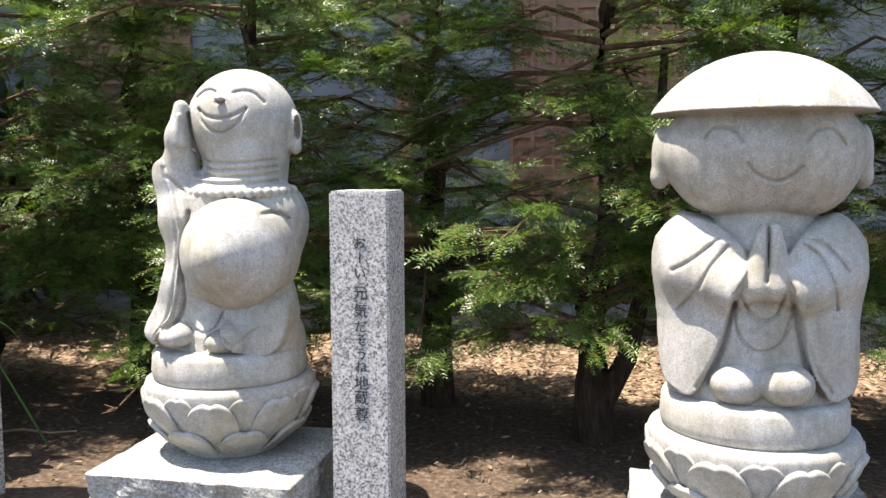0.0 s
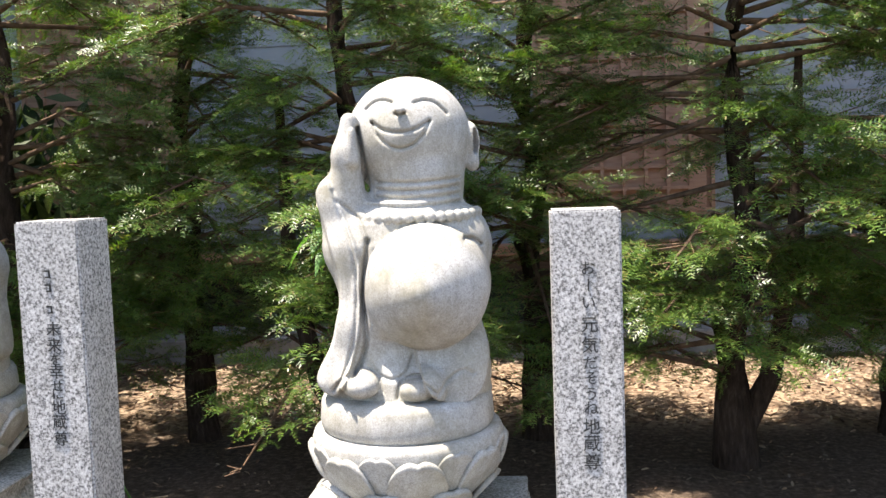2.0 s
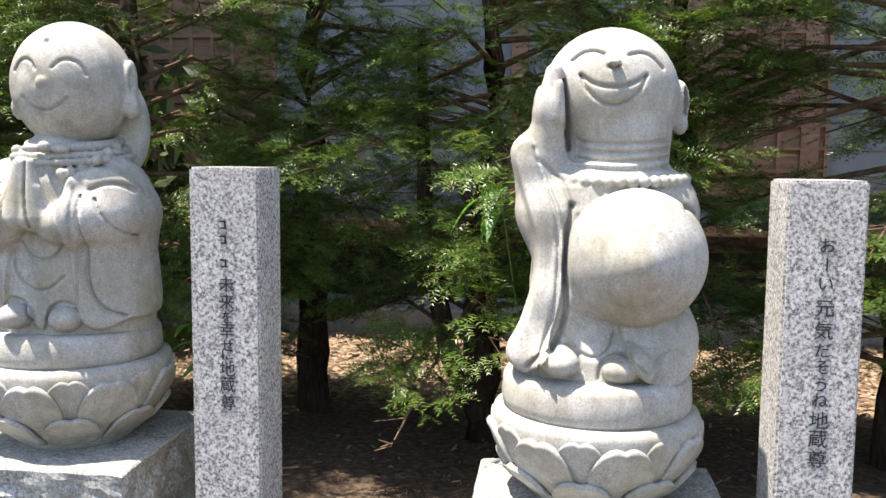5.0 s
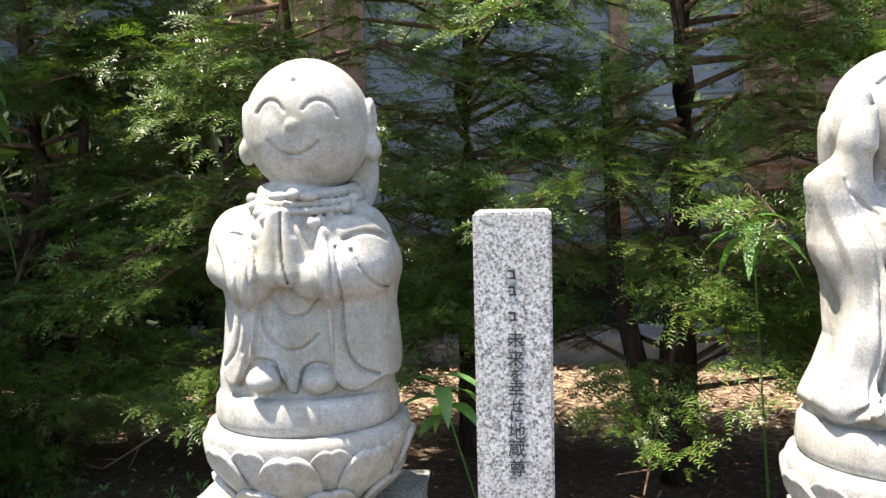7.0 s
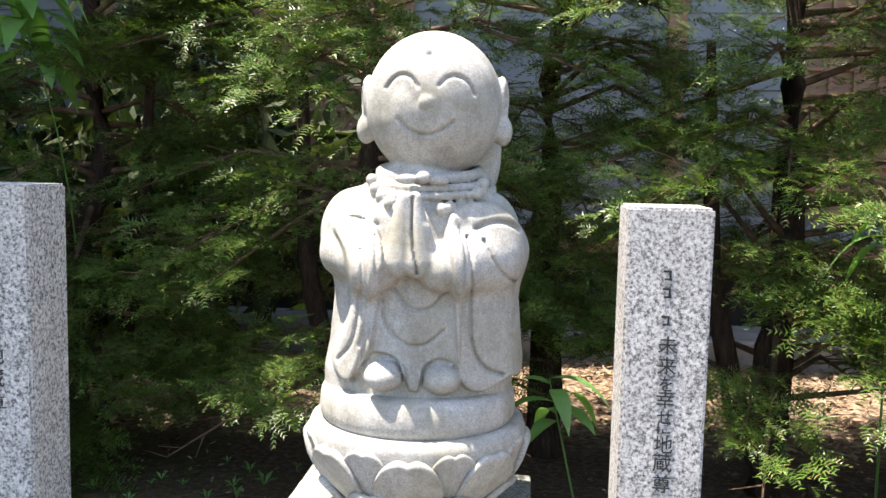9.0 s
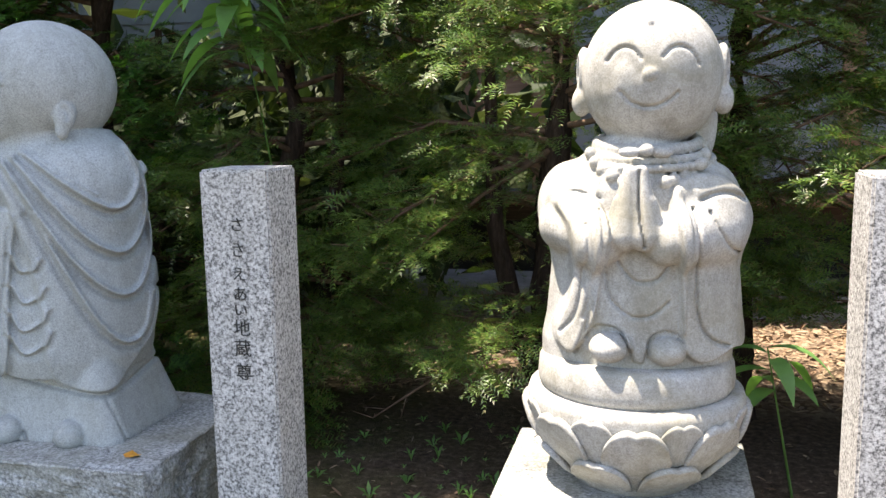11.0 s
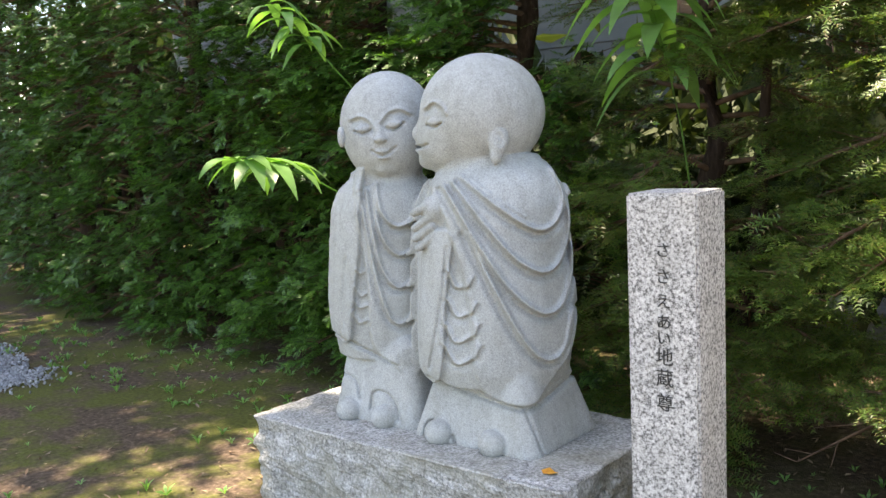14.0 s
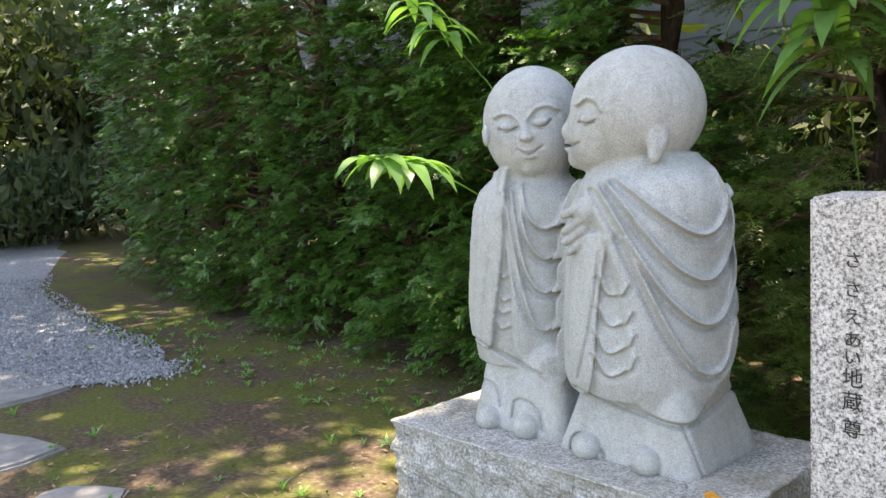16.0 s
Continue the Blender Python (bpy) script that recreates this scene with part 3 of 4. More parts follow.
def lotus_pedestal(x, y, z, scale, lift, disc_r, disc_h, turn, mat, label):
    ob = new("lotus_pedestal")
    ob.matrix_world = pose(x, y, z, 0, 0, turn)
    sc = Matrix.Diagonal((scale, scale, lift, 1))

    def fitted(name, bm, lab=""):
        bm.transform(sc)
        return part(name, bm, mat, ob, lab, True)
    fitted("bowl", lathe(bmesh.new(), BOWL))
    for k in range(8):
        th = k * math.pi / 4
        fitted("petal", petal(th, .065, .205, .345, .024))
        fitted("petal", petal(th + math.pi / 8, .10, .215, .27, .012))
        fitted("petal", petal(th + math.pi / 8, .012, .112, .37, .034))
    h = .236 * lift
    prof = [(h - .012, disc_r - .03), (h - .002, disc_r - .012), (h + .012, disc_r - .002), (h + .03, disc_r), (h + disc_h - .02, disc_r - .004), (h + disc_h - .006, disc_r - .012), (h + disc_h, disc_r - .03)]
    part("disc", lathe(bmesh.new(), prof, 72), mat, ob, "plain round stone disc", True)
    return tagged(ob, label, "pedestal", "lotus pedestals")


lotus_pedestal(-1.258, 2.63, .218, .925, 1.03, .248, .1, 12, STATUE, "pale granite lotus pedestal with carved petals on a plinth")
lotus_pedestal(-2.763, 2.71, .283, .925, 1.05, .246, .088, 3, STATUE, "pale granite lotus pedestal with carved petals, yellowish stains")
lotus_pedestal(.357, 2.5, .178, .96, 1.01, .25, .102, 20, STATUE, "pale granite lotus pedestal below the hatted statue")

# ---- statues: each one skin ----
def place_statue(me, x, y, z, label):
    ob = new("stone_statue", me)
    ob.location = (x, y, z)
    return tagged(ob, label, "statue", "row of stone statues")


def arc(c, rx, rz, a0, a1, n=7):
    return [(c[0] + rx * math.cos(radians(a0 + (a1 - a0) * i / (n - 1))), c[1] + rz * math.sin(radians(a0 + (a1 - a0) * i / (n - 1)))) for i in range(n)]


def facing(az):
    """Turns across, toward and up, seen az degrees off the front, into x, y, z."""
    ca, sa = math.cos(radians(az)), math.sin(radians(az))
    return lambda a, d, z: (a * ca + d * sa, a * sa - d * ca, z)


def ear(s, c, size, turn):
    s.ball(c, (.018 * size, .034 * size, .056 * size), .01, turn=turn)
    s.ball((c[0], c[1], c[2] - .05 * size), (.016 * size, .022 * size, .034 * size), .012, turn=turn)


# laughing figure with a conical hat held before its belly and one raised arm
s = Clay((-.31, -.36, -.02), (.33, .33, .95), .0042)
view = facing(6)
s.column(.01, .03, [(-.01, .235, .2), (.05, .225, .19), (.12, .192, .155), (.2, .165, .12), (.3, .175, .13), (.42, .215, .16), (.48, .19, .15), (.54, .12, .12)], .03)
s.ball((.165, .04, .40), (.09, .12, .13), .04)
s.ball((.175, .03, .31), (.05, .09, .11), .03)
s.ball((-.12, .05, .43), (.08, .12, .1), .04)
s.rod((.045, .06, .5), (.045, .07, .62), .128, .138, .02)
HC = (.022, .095, .718)
s.ball(HC, (.18, .178, .178), .012)
s.ball((.198, .10, .70), (.026, .042, .062), .006, turn=30)
s.ball((.212, .082, .70), (.012, .026, .042), .004, cut=True, turn=30)
s.ball((.205, .088, .643), (.02, .024, .026), .010, turn=30)
ear(s, (-.16, .10, .685), 1.1, -12)
for z in (.535, .558, .58, .602):
    s.score([(-.16, z + .004), (.03, z - .012), (.24, z + .004)], .005, .008, 10)
for i in range(19):
    a = radians(-85 + 170 * i / 18)
    s.ball((.04 + .176 * math.sin(a), .045 - .164 * math.cos(a), .503 - .008 * math.cos(a)), .0165, .002)
# body front below the hat, feet
s.score([(-0.106, 0.123), (-0.069, 0.076), (-0.031, 0.062), (0.005, 0.08), (0.023, 0.122)], .0035, .008, 6)
for q in (-0.115, 0.055, .05, .036), (0.034, 0.041, .052, .036):
    s.ball(view(q[0], .165, q[1]), (q[2], .06, q[3]), .004)
s.score([(-0.171, 0.022), (-0.166, 0.064), (-0.142, 0.091), (-0.105, 0.094), (-0.073, 0.071), (-0.062, 0.028)], .0032, .008, 6)
s.score([(-0.021, 0.012), (-0.013, 0.05), (0.016, 0.069), (0.053, 0.068), (0.083, 0.041)], .0032, .008, 6)
# hanging sleeve of the arm that holds the hat
s.ball((.145, -.03, .07), (.1, .10, .10), .03)
s.ball((.12, .04, .17), (.06, .09, .12), .04)
s.panel([(0.038, 0.154), (0.047, 0.082), (0.08, 0.021), (0.127, -0.006), (0.182, 0), (0.22, 0.044), (0.236, 0.14), (0.198, 0.236), (0.113, 0.238)], .030, .005, 6, front=.0)
s.score([(0.082, 0.026), (0.12, 0.066), (0.159, 0.086), (0.189, 0.073)], .004, .005, 6)
# the conical hat
sl, (gx, gy, gz) = s.window((-.12, -.36, .10), (.28, .06, .52))
rr = np.sqrt((gx - .082) ** 2 + (gz - .31) ** 2 + .022 ** 2) - .012
front = (-.302 + .145 * (np.maximum(rr, 0) / .168) ** 1.35 - gy) * .8
rim = rr - .160
edge = np.sqrt(np.maximum(front + .022, 0) ** 2 + np.maximum(rim + .022, 0) ** 2) + np.minimum(np.maximum(front, rim) + .022, 0) - .022
s.put(np.maximum(edge, gy - .0), sl, .004)
# the raised arm and its long sleeve
s.rod((-.13, .04, .42), (-.155, -.01, .55), .065, .055, .04)
s.rod((-.15, -.03, .55), (-.135, -.05, .68), .045, .038, .02)
s.rod((-.135, -.05, .67), (-.126, -.045, .765), .040, .024, .02, flat=(1, 1.15, 1))
s.rod((-.118, -.075, .655), (-.108, -.082, .735), .020, .014, .010)
s.rod((-.17, -.01, .57), (-.125, -.04, .40), .045, .05, .05, flat=(.75, 1, 1))
s.rod((-.125, -.04, .40), (-.095, -.09, .2), .05, .042, .05, flat=(.75, 1, 1))
s.rod((-.105, -.09, .2), (-.15, -.10, .05), .040, .046, .045, flat=(.62, 1, 1))
s.panel([(-0.2, 0.601), (-0.231, 0.562), (-0.196, 0.428), (-0.17, 0.313), (-0.193, 0.168), (-0.243, 0.072), (-0.224, 0.028), (-0.186, 0.02), (-0.147, 0.087), (-0.116, 0.194), (-0.108, 0.312), (-0.115, 0.408), (-0.151, 0.504), (-0.181, 0.58)], .016, .005, 6, front=-.1)
s.score([(-0.181, 0.576), (-0.157, 0.495), (-0.128, 0.403), (-0.121, 0.312), (-0.129, 0.196), (-0.158, 0.094), (-0.194, 0.036)], .0045, .007, 6, front=-.1)
s.score([(-0.171, 0.547), (-0.138, 0.522), (-0.109, 0.491), (-0.089, 0.433)], .004, .006, 6)
s.score([(-0.087, 0.436), (-0.098, 0.371), (-0.107, 0.285), (-0.1, 0.197), (-0.106, 0.141), (-0.134, 0.077)], .006, .016, 6)
s.score([(-0.109, 0.746), (-0.101, 0.694), (-0.091, 0.627), (-0.09, 0.574)], .005, .012, 6, front=-.05)
s.score([(0.175, 0.436), (0.2, 0.432), (0.223, 0.416)], .0045, .012, 6, front=-.1)
# face
for line, w, d in (([(-0.083, 0.798), (-0.059, 0.816), (-0.034, 0.82), (-0.008, 0.811)], .0036, .009), ([(0.052, 0.809), (0.082, 0.815), (0.111, 0.807), (0.141, 0.779)], .0036, .009),
                   ([(-0.066, 0.76), (-0.035, 0.737), (0.009, 0.728), (0.052, 0.735), (0.093, 0.758)], .0036, .009), ([(-0.066, 0.76), (-0.049, 0.719), (-0.002, 0.686), (0.042, 0.692), (0.076, 0.722), (0.093, 0.758)], .0034, .008)):
    s.score(line, w, d, 6, front=-.05)
na, nz = 0.013, 0.783
s.ball(view(na, .083, nz + .004), (.016, .016, .011), .006)
s.score([(na - .011, nz - .004), (na, nz - .009), (na + .011, nz - .004)], .0042, .013, 6, front=-.02)
place_statue(s.mesh("stone_statue", STATUE), -1.258, 2.63, .556, "pale granite statue with conical hat, raised arm and laughing face")

# praying figure with bead necklace; the robe is open in front
s = Clay((-.29, -.34, -.02), (.29, .27, .9), .0042)
view = facing(12)
s.column(0, 0, [(-.01, .236, .19), (.04, .236, .19), (.1, .224, .178), (.22, .213, .17), (.34, .225, .17), (.42, .205, .16), (.48, .15, .135), (.54, .09, .1)], .02)
for q in (-1, 1):
    s.ball((q * .165, -.02, .37), (.08, .11, .11), .03)
for q in (-1, 1):
    s.rod((q * .175, -.09, .325), (q * .075, -.195, .305), .058, .045, .02)
s.ball((.01, -.09, .16), (.15, .095, .19), .02)
# hanging sleeves
s.panel([(-0.214, 0.393), (-0.19, 0.34), (-0.176, 0.261), (-0.181, 0.173), (-0.209, 0.094), (-0.204, 0.043), (-0.167, 0.035), (-0.132, 0.107), (-0.109, 0.251), (-0.102, 0.33), (-0.119, 0.4), (-0.17, 0.427)], .024, .006, 12, front=.0)
s.panel([(0.042, 0.389), (0.059, 0.247), (0.071, 0.086), (0.093, 0.029), (0.14, 0.017), (0.197, 0.039), (0.255, 0.062), (0.266, 0.296), (0.24, 0.386), (0.169, 0.449), (0.082, 0.45)], .024, .006, 12, front=.0)
s.score([(-0.153, 0.348), (-0.15, 0.269), (-0.157, 0.181), (-0.172, 0.119), (-0.203, 0.076)], .0035, .006, 12, front=.0)
s.score([(-0.12, 0.378), (-0.12, 0.304), (-0.13, 0.216), (-0.15, 0.119)], .004, .006, 12, front=.0)
s.score([(0.088, 0.381), (0.1, 0.246), (0.108, 0.13), (0.139, 0.075), (0.19, 0.05)], .0035, .009, 12)
s.score([(0.126, 0.373), (0.147, 0.33), (0.178, 0.29), (0.214, 0.27)], .0035, .009, 12)
s.score([(-0.106, 0.303), (-0.124, 0.198), (-0.145, 0.092), (-0.167, 0.032)], .006, .010, 12)
s.score([(-0.202, 0.405), (-0.175, 0.417), (-0.149, 0.413), (-0.115, 0.4)], .005, .010, 12)
s.score([(0.111, 0.399), (0.146, 0.412), (0.182, 0.412), (0.22, 0.397)], .005, .010, 12)
s.score([(-0.075, 0.257), (-0.045, 0.217), (-0.014, 0.209), (0.017, 0.22), (0.044, 0.255)], .0032, .008, 12)
s.score([(-0.101, 0.227), (-0.09, 0.169), (-0.047, 0.13), (-0.002, 0.131), (0.041, 0.164)], .0032, .008, 12)
# feet and the scalloped hem over them
for q in (-0.096, 0.055), (0.038, 0.046):
    s.ball(view(q[0], .185, q[1]), (.046, .05, .035), .003)
s.panel([(-0.118, 0.443), (-0.134, 0.109), (-0.129, 0.091), (-0.099, 0.101), (-0.068, 0.09), (-0.05, 0.049), (-0.043, 0.026), (-0.027, 0.02), (-0.013, 0.027), (-0.002, 0.077), (0.032, 0.094), (0.071, 0.082), (0.076, 0.157), (0.055, 0.441)], .010, .004, 12, front=.05)
s.score([(-0.144, 0.069), (-0.126, 0.095), (-0.099, 0.101), (-0.068, 0.09), (-0.05, 0.049), (-0.041, 0.024)], .003, .007, 12)
s.score([(-0.013, 0.025), (-0.001, 0.077), (0.032, 0.093), (0.066, 0.084)], .003, .007, 12)
# praying palms
for q in (-1, 1):
    s.rod((q * .022, -.222, .325), (q * .012, -.222, .465), .038, .017, .006)
    s.rod((q * .032, -.210, .322), (q * .09, -.19, .315), .036, .042, .012)
    s.rod((q * .050, -.205, .315), (q * .036, -.225, .40), .024, .013, .008)
s.score([(-0.04, 0.468), (-0.039, 0.376), (-0.028, 0.3)], .0035, .012, 12, front=.15)
HC = (.028, -.01, .684)
s.ball(HC, (.166, .166, .178), .012)
s.ball((.10, .11, .57), (.09, .07, .15), .03)
for q in (-1, 1):
    s.ball((HC[0] + q * .163, .0, .70), (.018, .036, .058), .006, turn=q * 10)
    s.ball((HC[0] + q * .168, -.005, .625), (.024, .028, .036), .012)
    s.ball((HC[0] + q * .178, -.022, .70), (.008, .016, .036), .004, cut=True, turn=q * 20)
# knotted scarf in flat folds round the neck
for z, r in ((.524, .014), (.502, .010), (.485, .009)):
    w = .118 + .9 * (.526 - z)
    for i in range(36):
        a, b = 2 * math.pi * i / 36, 2 * math.pi * (i + 1) / 36
        s.rod(*[(.02 + w * math.sin(u), -w * math.cos(u), z - .016 * math.cos(u)) for u in (a, b)], r, r, .004)
ka, kz = -0.012, 0.512
for da, dz, r in ((0, 0, (.017, .018, .015)), (-.036, -.005, (.028, .013, .012)), (.036, -.006, (.028, .013, .012))):
    s.ball(view(ka + da, .165 - abs(da) * .3, kz + dz), r, .003, turn=12, lean=0)
for q in (-0.124, 0.502), (-0.117, 0.482), (-0.103, 0.464), (-0.085, 0.452), (-0.068, 0.442), (0.031, 0.439), (0.052, 0.444), (0.076, 0.453), (0.099, 0.463), (0.118, 0.477), (0.136, 0.497), (0.143, 0.514):
    s.ball(view(q[0], min(.19, s.depth(view, q)) + .004, q[1]), .0155, .002)
# face
for line in ([(-0.095, 0.717), (-0.08, 0.737), (-0.061, 0.745), (-0.041, 0.737), (-0.027, 0.716)], [(0.02, 0.721), (0.038, 0.738), (0.06, 0.743), (0.087, 0.731), (0.103, 0.703)], [(-0.07, 0.645), (-0.043, 0.619), (-0.008, 0.609), (0.028, 0.62), (0.054, 0.641)]):
    s.score(line, .0034, .008, 12, front=.02)
s.score([(-0.099, 0.671), (-0.093, 0.697), (-0.079, 0.713), (-0.061, 0.716), (-0.041, 0.706), (-0.029, 0.688)], .02, .003, 12, front=.02)
na, nz = -0.006, 0.682
s.ball(view(na, .166, nz), .0205, .002)
na, nz = -0.003, 0.797
s.ball(view(na, s.depth(view, (na, nz)) + .002, nz), .0095, .002)
place_statue(s.mesh("stone_statue", STATUE), -2.763, 2.71, .615, "pale granite statue with joined palms and bead necklace")

# praying figure under a wide hat
s = Clay((-.34, -.34, -.02), (.34, .33, .95), .0044)
view = facing(-8)
s.column(0, 0, [(-.01, .232, .19), (.06, .23, .185), (.2, .224, .175), (.34, .233, .17), (.42, .22, .165), (.48, .15, .13), (.52, .12, .12)], .02)
for q in (-1, 1):
    s.ball((q * .17, -.01, .36), (.072, .12, .11), .03)
    s.rod((q * .17, -.1, .34), (q * .06, -.19, .30), .05, .04, .03)
s.ball((0, -.08, .15), (.17, .10, .22), .02)
# wide sleeves that open like a curtain
s.panel([(-0.278, 0.476), (-0.263, 0.203), (-0.239, 0.056), (-0.198, 0.02), (-0.155, 0.011), (-0.123, 0.052), (-0.085, 0.141), (-0.062, 0.235), (-0.044, 0.303), (-0.019, 0.359), (-0.04, 0.419), (-0.138, 0.478)], .028, .005, -8, front=.0)
s.panel([(0.266, 0.485), (0.276, 0.234), (0.265, 0.056), (0.231, 0.017), (0.182, 0.018), (0.14, 0.094), (0.112, 0.204), (0.089, 0.308), (0.065, 0.362), (0.091, 0.423), (0.161, 0.483)], .028, .005, -8, front=.0)
s.score([(-0.051, 0.277), (-0.07, 0.188), (-0.098, 0.109), (-0.138, 0.038)], .0045, .007, -8)
s.score([(0.101, 0.264), (0.122, 0.18), (0.151, 0.101), (0.19, 0.037)], .0045, .007, -8)
s.score([(-0.037, 0.306), (-0.058, 0.235), (-0.079, 0.141), (-0.116, 0.049)], .006, .012, -8)
s.score([(0.083, 0.311), (0.107, 0.204), (0.132, 0.093), (0.171, 0.028)], .006, .012, -8)
for line in ([(-0.208, 0.344), (-0.166, 0.368), (-0.127, 0.399), (-0.093, 0.429)], [(-0.195, 0.233), (-0.144, 0.297), (-0.11, 0.359), (-0.067, 0.415)], [(0.218, 0.349), (0.193, 0.385), (0.16, 0.417), (0.121, 0.432)], [(0.197, 0.248), (0.181, 0.326), (0.152, 0.384), (0.112, 0.418)]):
    s.score(line, .0036, .008, -8, front=-.05)
for line in ([(-0.135, 0.5), (-0.099, 0.457), (-0.036, 0.421)], [(0.175, 0.504), (0.136, 0.462), (0.08, 0.424)]):
    s.score(line, .010, .012, -8)
# praying palms
for q in (-1, 1):
    s.rod((q * .024, -.200, .315), (q * .012, -.200, .455), .042, .017, .008)
    s.rod((q * .030, -.192, .315), (q * .085, -.18, .32), .036, .045, .02)
s.score([(0.026, 0.462), (0.027, 0.395), (0.026, 0.328)], .0035, .012, -8, front=.12)
s.score([(-0.036, 0.29), (-0.011, 0.238), (0.022, 0.221), (0.055, 0.24), (0.069, 0.295)], .0034, .009, -8)
s.score([(-0.054, 0.266), (-0.044, 0.195), (-0.014, 0.152), (0.025, 0.142), (0.064, 0.166), (0.091, 0.233)], .0034, .009, -8)
for q in (-0.037, 0.054), (0.078, 0.06):
    s.ball(view(q[0], .175, q[1]), (.071, .065, .055), .004)
s.slab((0, -.01, .635), (.225, .185, .15), .12, .012)
s.ball((0, -.01, .655), (.268, .228, .165), .03)
for q in (-1, 1):
    s.ball((q * .258, .0, .64), (.026, .046, .085), .012)
    s.ball((q * .262, .0, .585), (.024, .036, .03), .014)
for line in ([(-0.131, 0.682), (-0.114, 0.707), (-0.085, 0.713), (-0.057, 0.701), (-0.036, 0.671)], [(0.108, 0.674), (0.126, 0.698), (0.153, 0.707), (0.179, 0.693), (0.197, 0.666)], [(-0.027, 0.621), (-0.002, 0.592), (0.035, 0.577), (0.071, 0.587), (0.099, 0.613)]):
    s.score(line, .0035, .009, -8, front=.05)
sl, (gx, gy, gz) = s.window((-.34, -.34, .7), (.34, .33, .95))
cap = np.sqrt(gx ** 2 + gy ** 2 + (gz - .575) ** 2) - .342
under = .742 + .012 * np.minimum(1, (gx ** 2 + gy ** 2) / .09) - gz
s.put(np.maximum(cap, under), sl, .004)
place_statue(s.mesh("stone_statue", STATUE), .357, 2.5, .516, "pale granite statue with joined palms under a wide domed hat")

# two embracing figures
s = Clay((-.55, -.36, -.02), (.55, .34, 1.24), .0046)
LB, RB = (-.315, .03), (.12, .02)
LH, RH = (-.275, .02, .975), (.125, .0, .99)
AZ = 39.5
view = facing(AZ)
s.slab((-.245, .0, .12), (.168, .15, .15), .045, .008, taper=-.17)
s.slab((.165, .0, .12), (.192, .16, .15), .045, .008, taper=-.24)
s.column(LB[0], LB[1], [(.205, .184, .184), (.25, .19, .19), (.4, .192, .192), (.6, .18, .178), (.70, .165, .16), (.76, .14, .14), (.80, .1, .1)], .006)
s.column(RB[0], RB[1], [(.182, .226, .213), (.23, .236, .222), (.36, .238, .225), (.6, .225, .21), (.72, .205, .19), (.78, .175, .165), (.83, .12, .12)], .006)
s.ball((RB[0] + .05, RB[1], .70), (.19, .18, .155), .04)
s.ball((LB[0] + .025, LB[1], .675), (.168, .165, .15), .04)
# left figure: sleeve, then the robe that falls in swags
s.panel([(-0.401, 0.83), (-0.435, 0.504), (-0.425, 0.305), (-0.393, 0.265), (-0.352, 0.27), (-0.336, 0.374), (-0.304, 0.57), (-0.296, 0.692), (-0.283, 0.8), (-0.267, 0.931), (-0.392, 0.949)], .022, .007, AZ, front=-.15, back=.03)
s.panel([(-0.304, 0.826), (-0.312, 0.742), (-0.297, 0.607), (-0.28, 0.433), (-0.28, 0.276), (-0.23, 0.211), (-0.12, 0.195), (-0.094, 0.484), (-0.063, 0.851), (-0.128, 0.937), (-0.267, 0.931)], .022, .007, AZ, front=-.15, back=.03)
s.score([(-0.35, 0.548), (-0.372, 0.401), (-0.384, 0.283)], .004, .004, AZ, front=-.15, back=.03)
for line in ([(-0.24, 0.783), (-0.227, 0.702), (-0.19, 0.653), (-0.151, 0.654), (-0.105, 0.691)], [(-0.254, 0.777), (-0.23, 0.628), (-0.187, 0.559), (-0.149, 0.562), (-0.11, 0.594)], [(-0.272, 0.765), (-0.241, 0.545), (-0.195, 0.457), (-0.154, 0.46), (-0.112, 0.498)], [(-0.29, 0.754), (-0.259, 0.522), (-0.221, 0.371), (-0.183, 0.332), (-0.136, 0.366)]):
    s.score(line, .0055, -.011, AZ, front=-.15, back=.03)
    s.score(beside(line, .015), .009, .010, AZ, front=-.15, back=.03)
for line in ([(-0.317, 0.513), (-0.304, 0.496), (-0.289, 0.507)], [(-0.323, 0.457), (-0.309, 0.423), (-0.289, 0.432)], [(-0.33, 0.41), (-0.315, 0.384), (-0.289, 0.392)], [(-0.336, 0.372), (-0.32, 0.333), (-0.289, 0.344)]):
    s.score(line, .0045, -.008, AZ, front=-.15, back=.03)
# right figure: sleeve edge, small folds, the wide robe
s.panel([(-0.086, 0.632), (-0.114, 0.46), (-0.127, 0.247), (-0.11, 0.2), (-0.072, 0.187), (-0.053, 0.267), (-0.032, 0.481), (-0.012, 0.641)], .016, .005, AZ, front=.06)
s.score([(-0.028, 0.605), (-0.048, 0.456), (-0.078, 0.307), (-0.094, 0.232)], .004, .006, AZ, front=.06)
for line in ([(-0.024, 0.536), (-0.006, 0.49), (0.023, 0.496), (0.038, 0.52)], [(-0.029, 0.45), (-0.006, 0.404), (0.028, 0.417), (0.044, 0.445)], [(-0.04, 0.379), (-0.014, 0.326), (0.03, 0.349), (0.048, 0.383)], [(-0.046, 0.317), (-0.015, 0.261), (0.031, 0.284), (0.05, 0.32)]):
    s.score(line, .005, -.009, AZ, front=.06)
    s.score(beside(line, .012), .007, .005, AZ, front=.06)
ca_, cz_ = 0.169, 0.309
s.ball(view(ca_, .10, cz_), (.155, .14, .17), .04, turn=AZ)
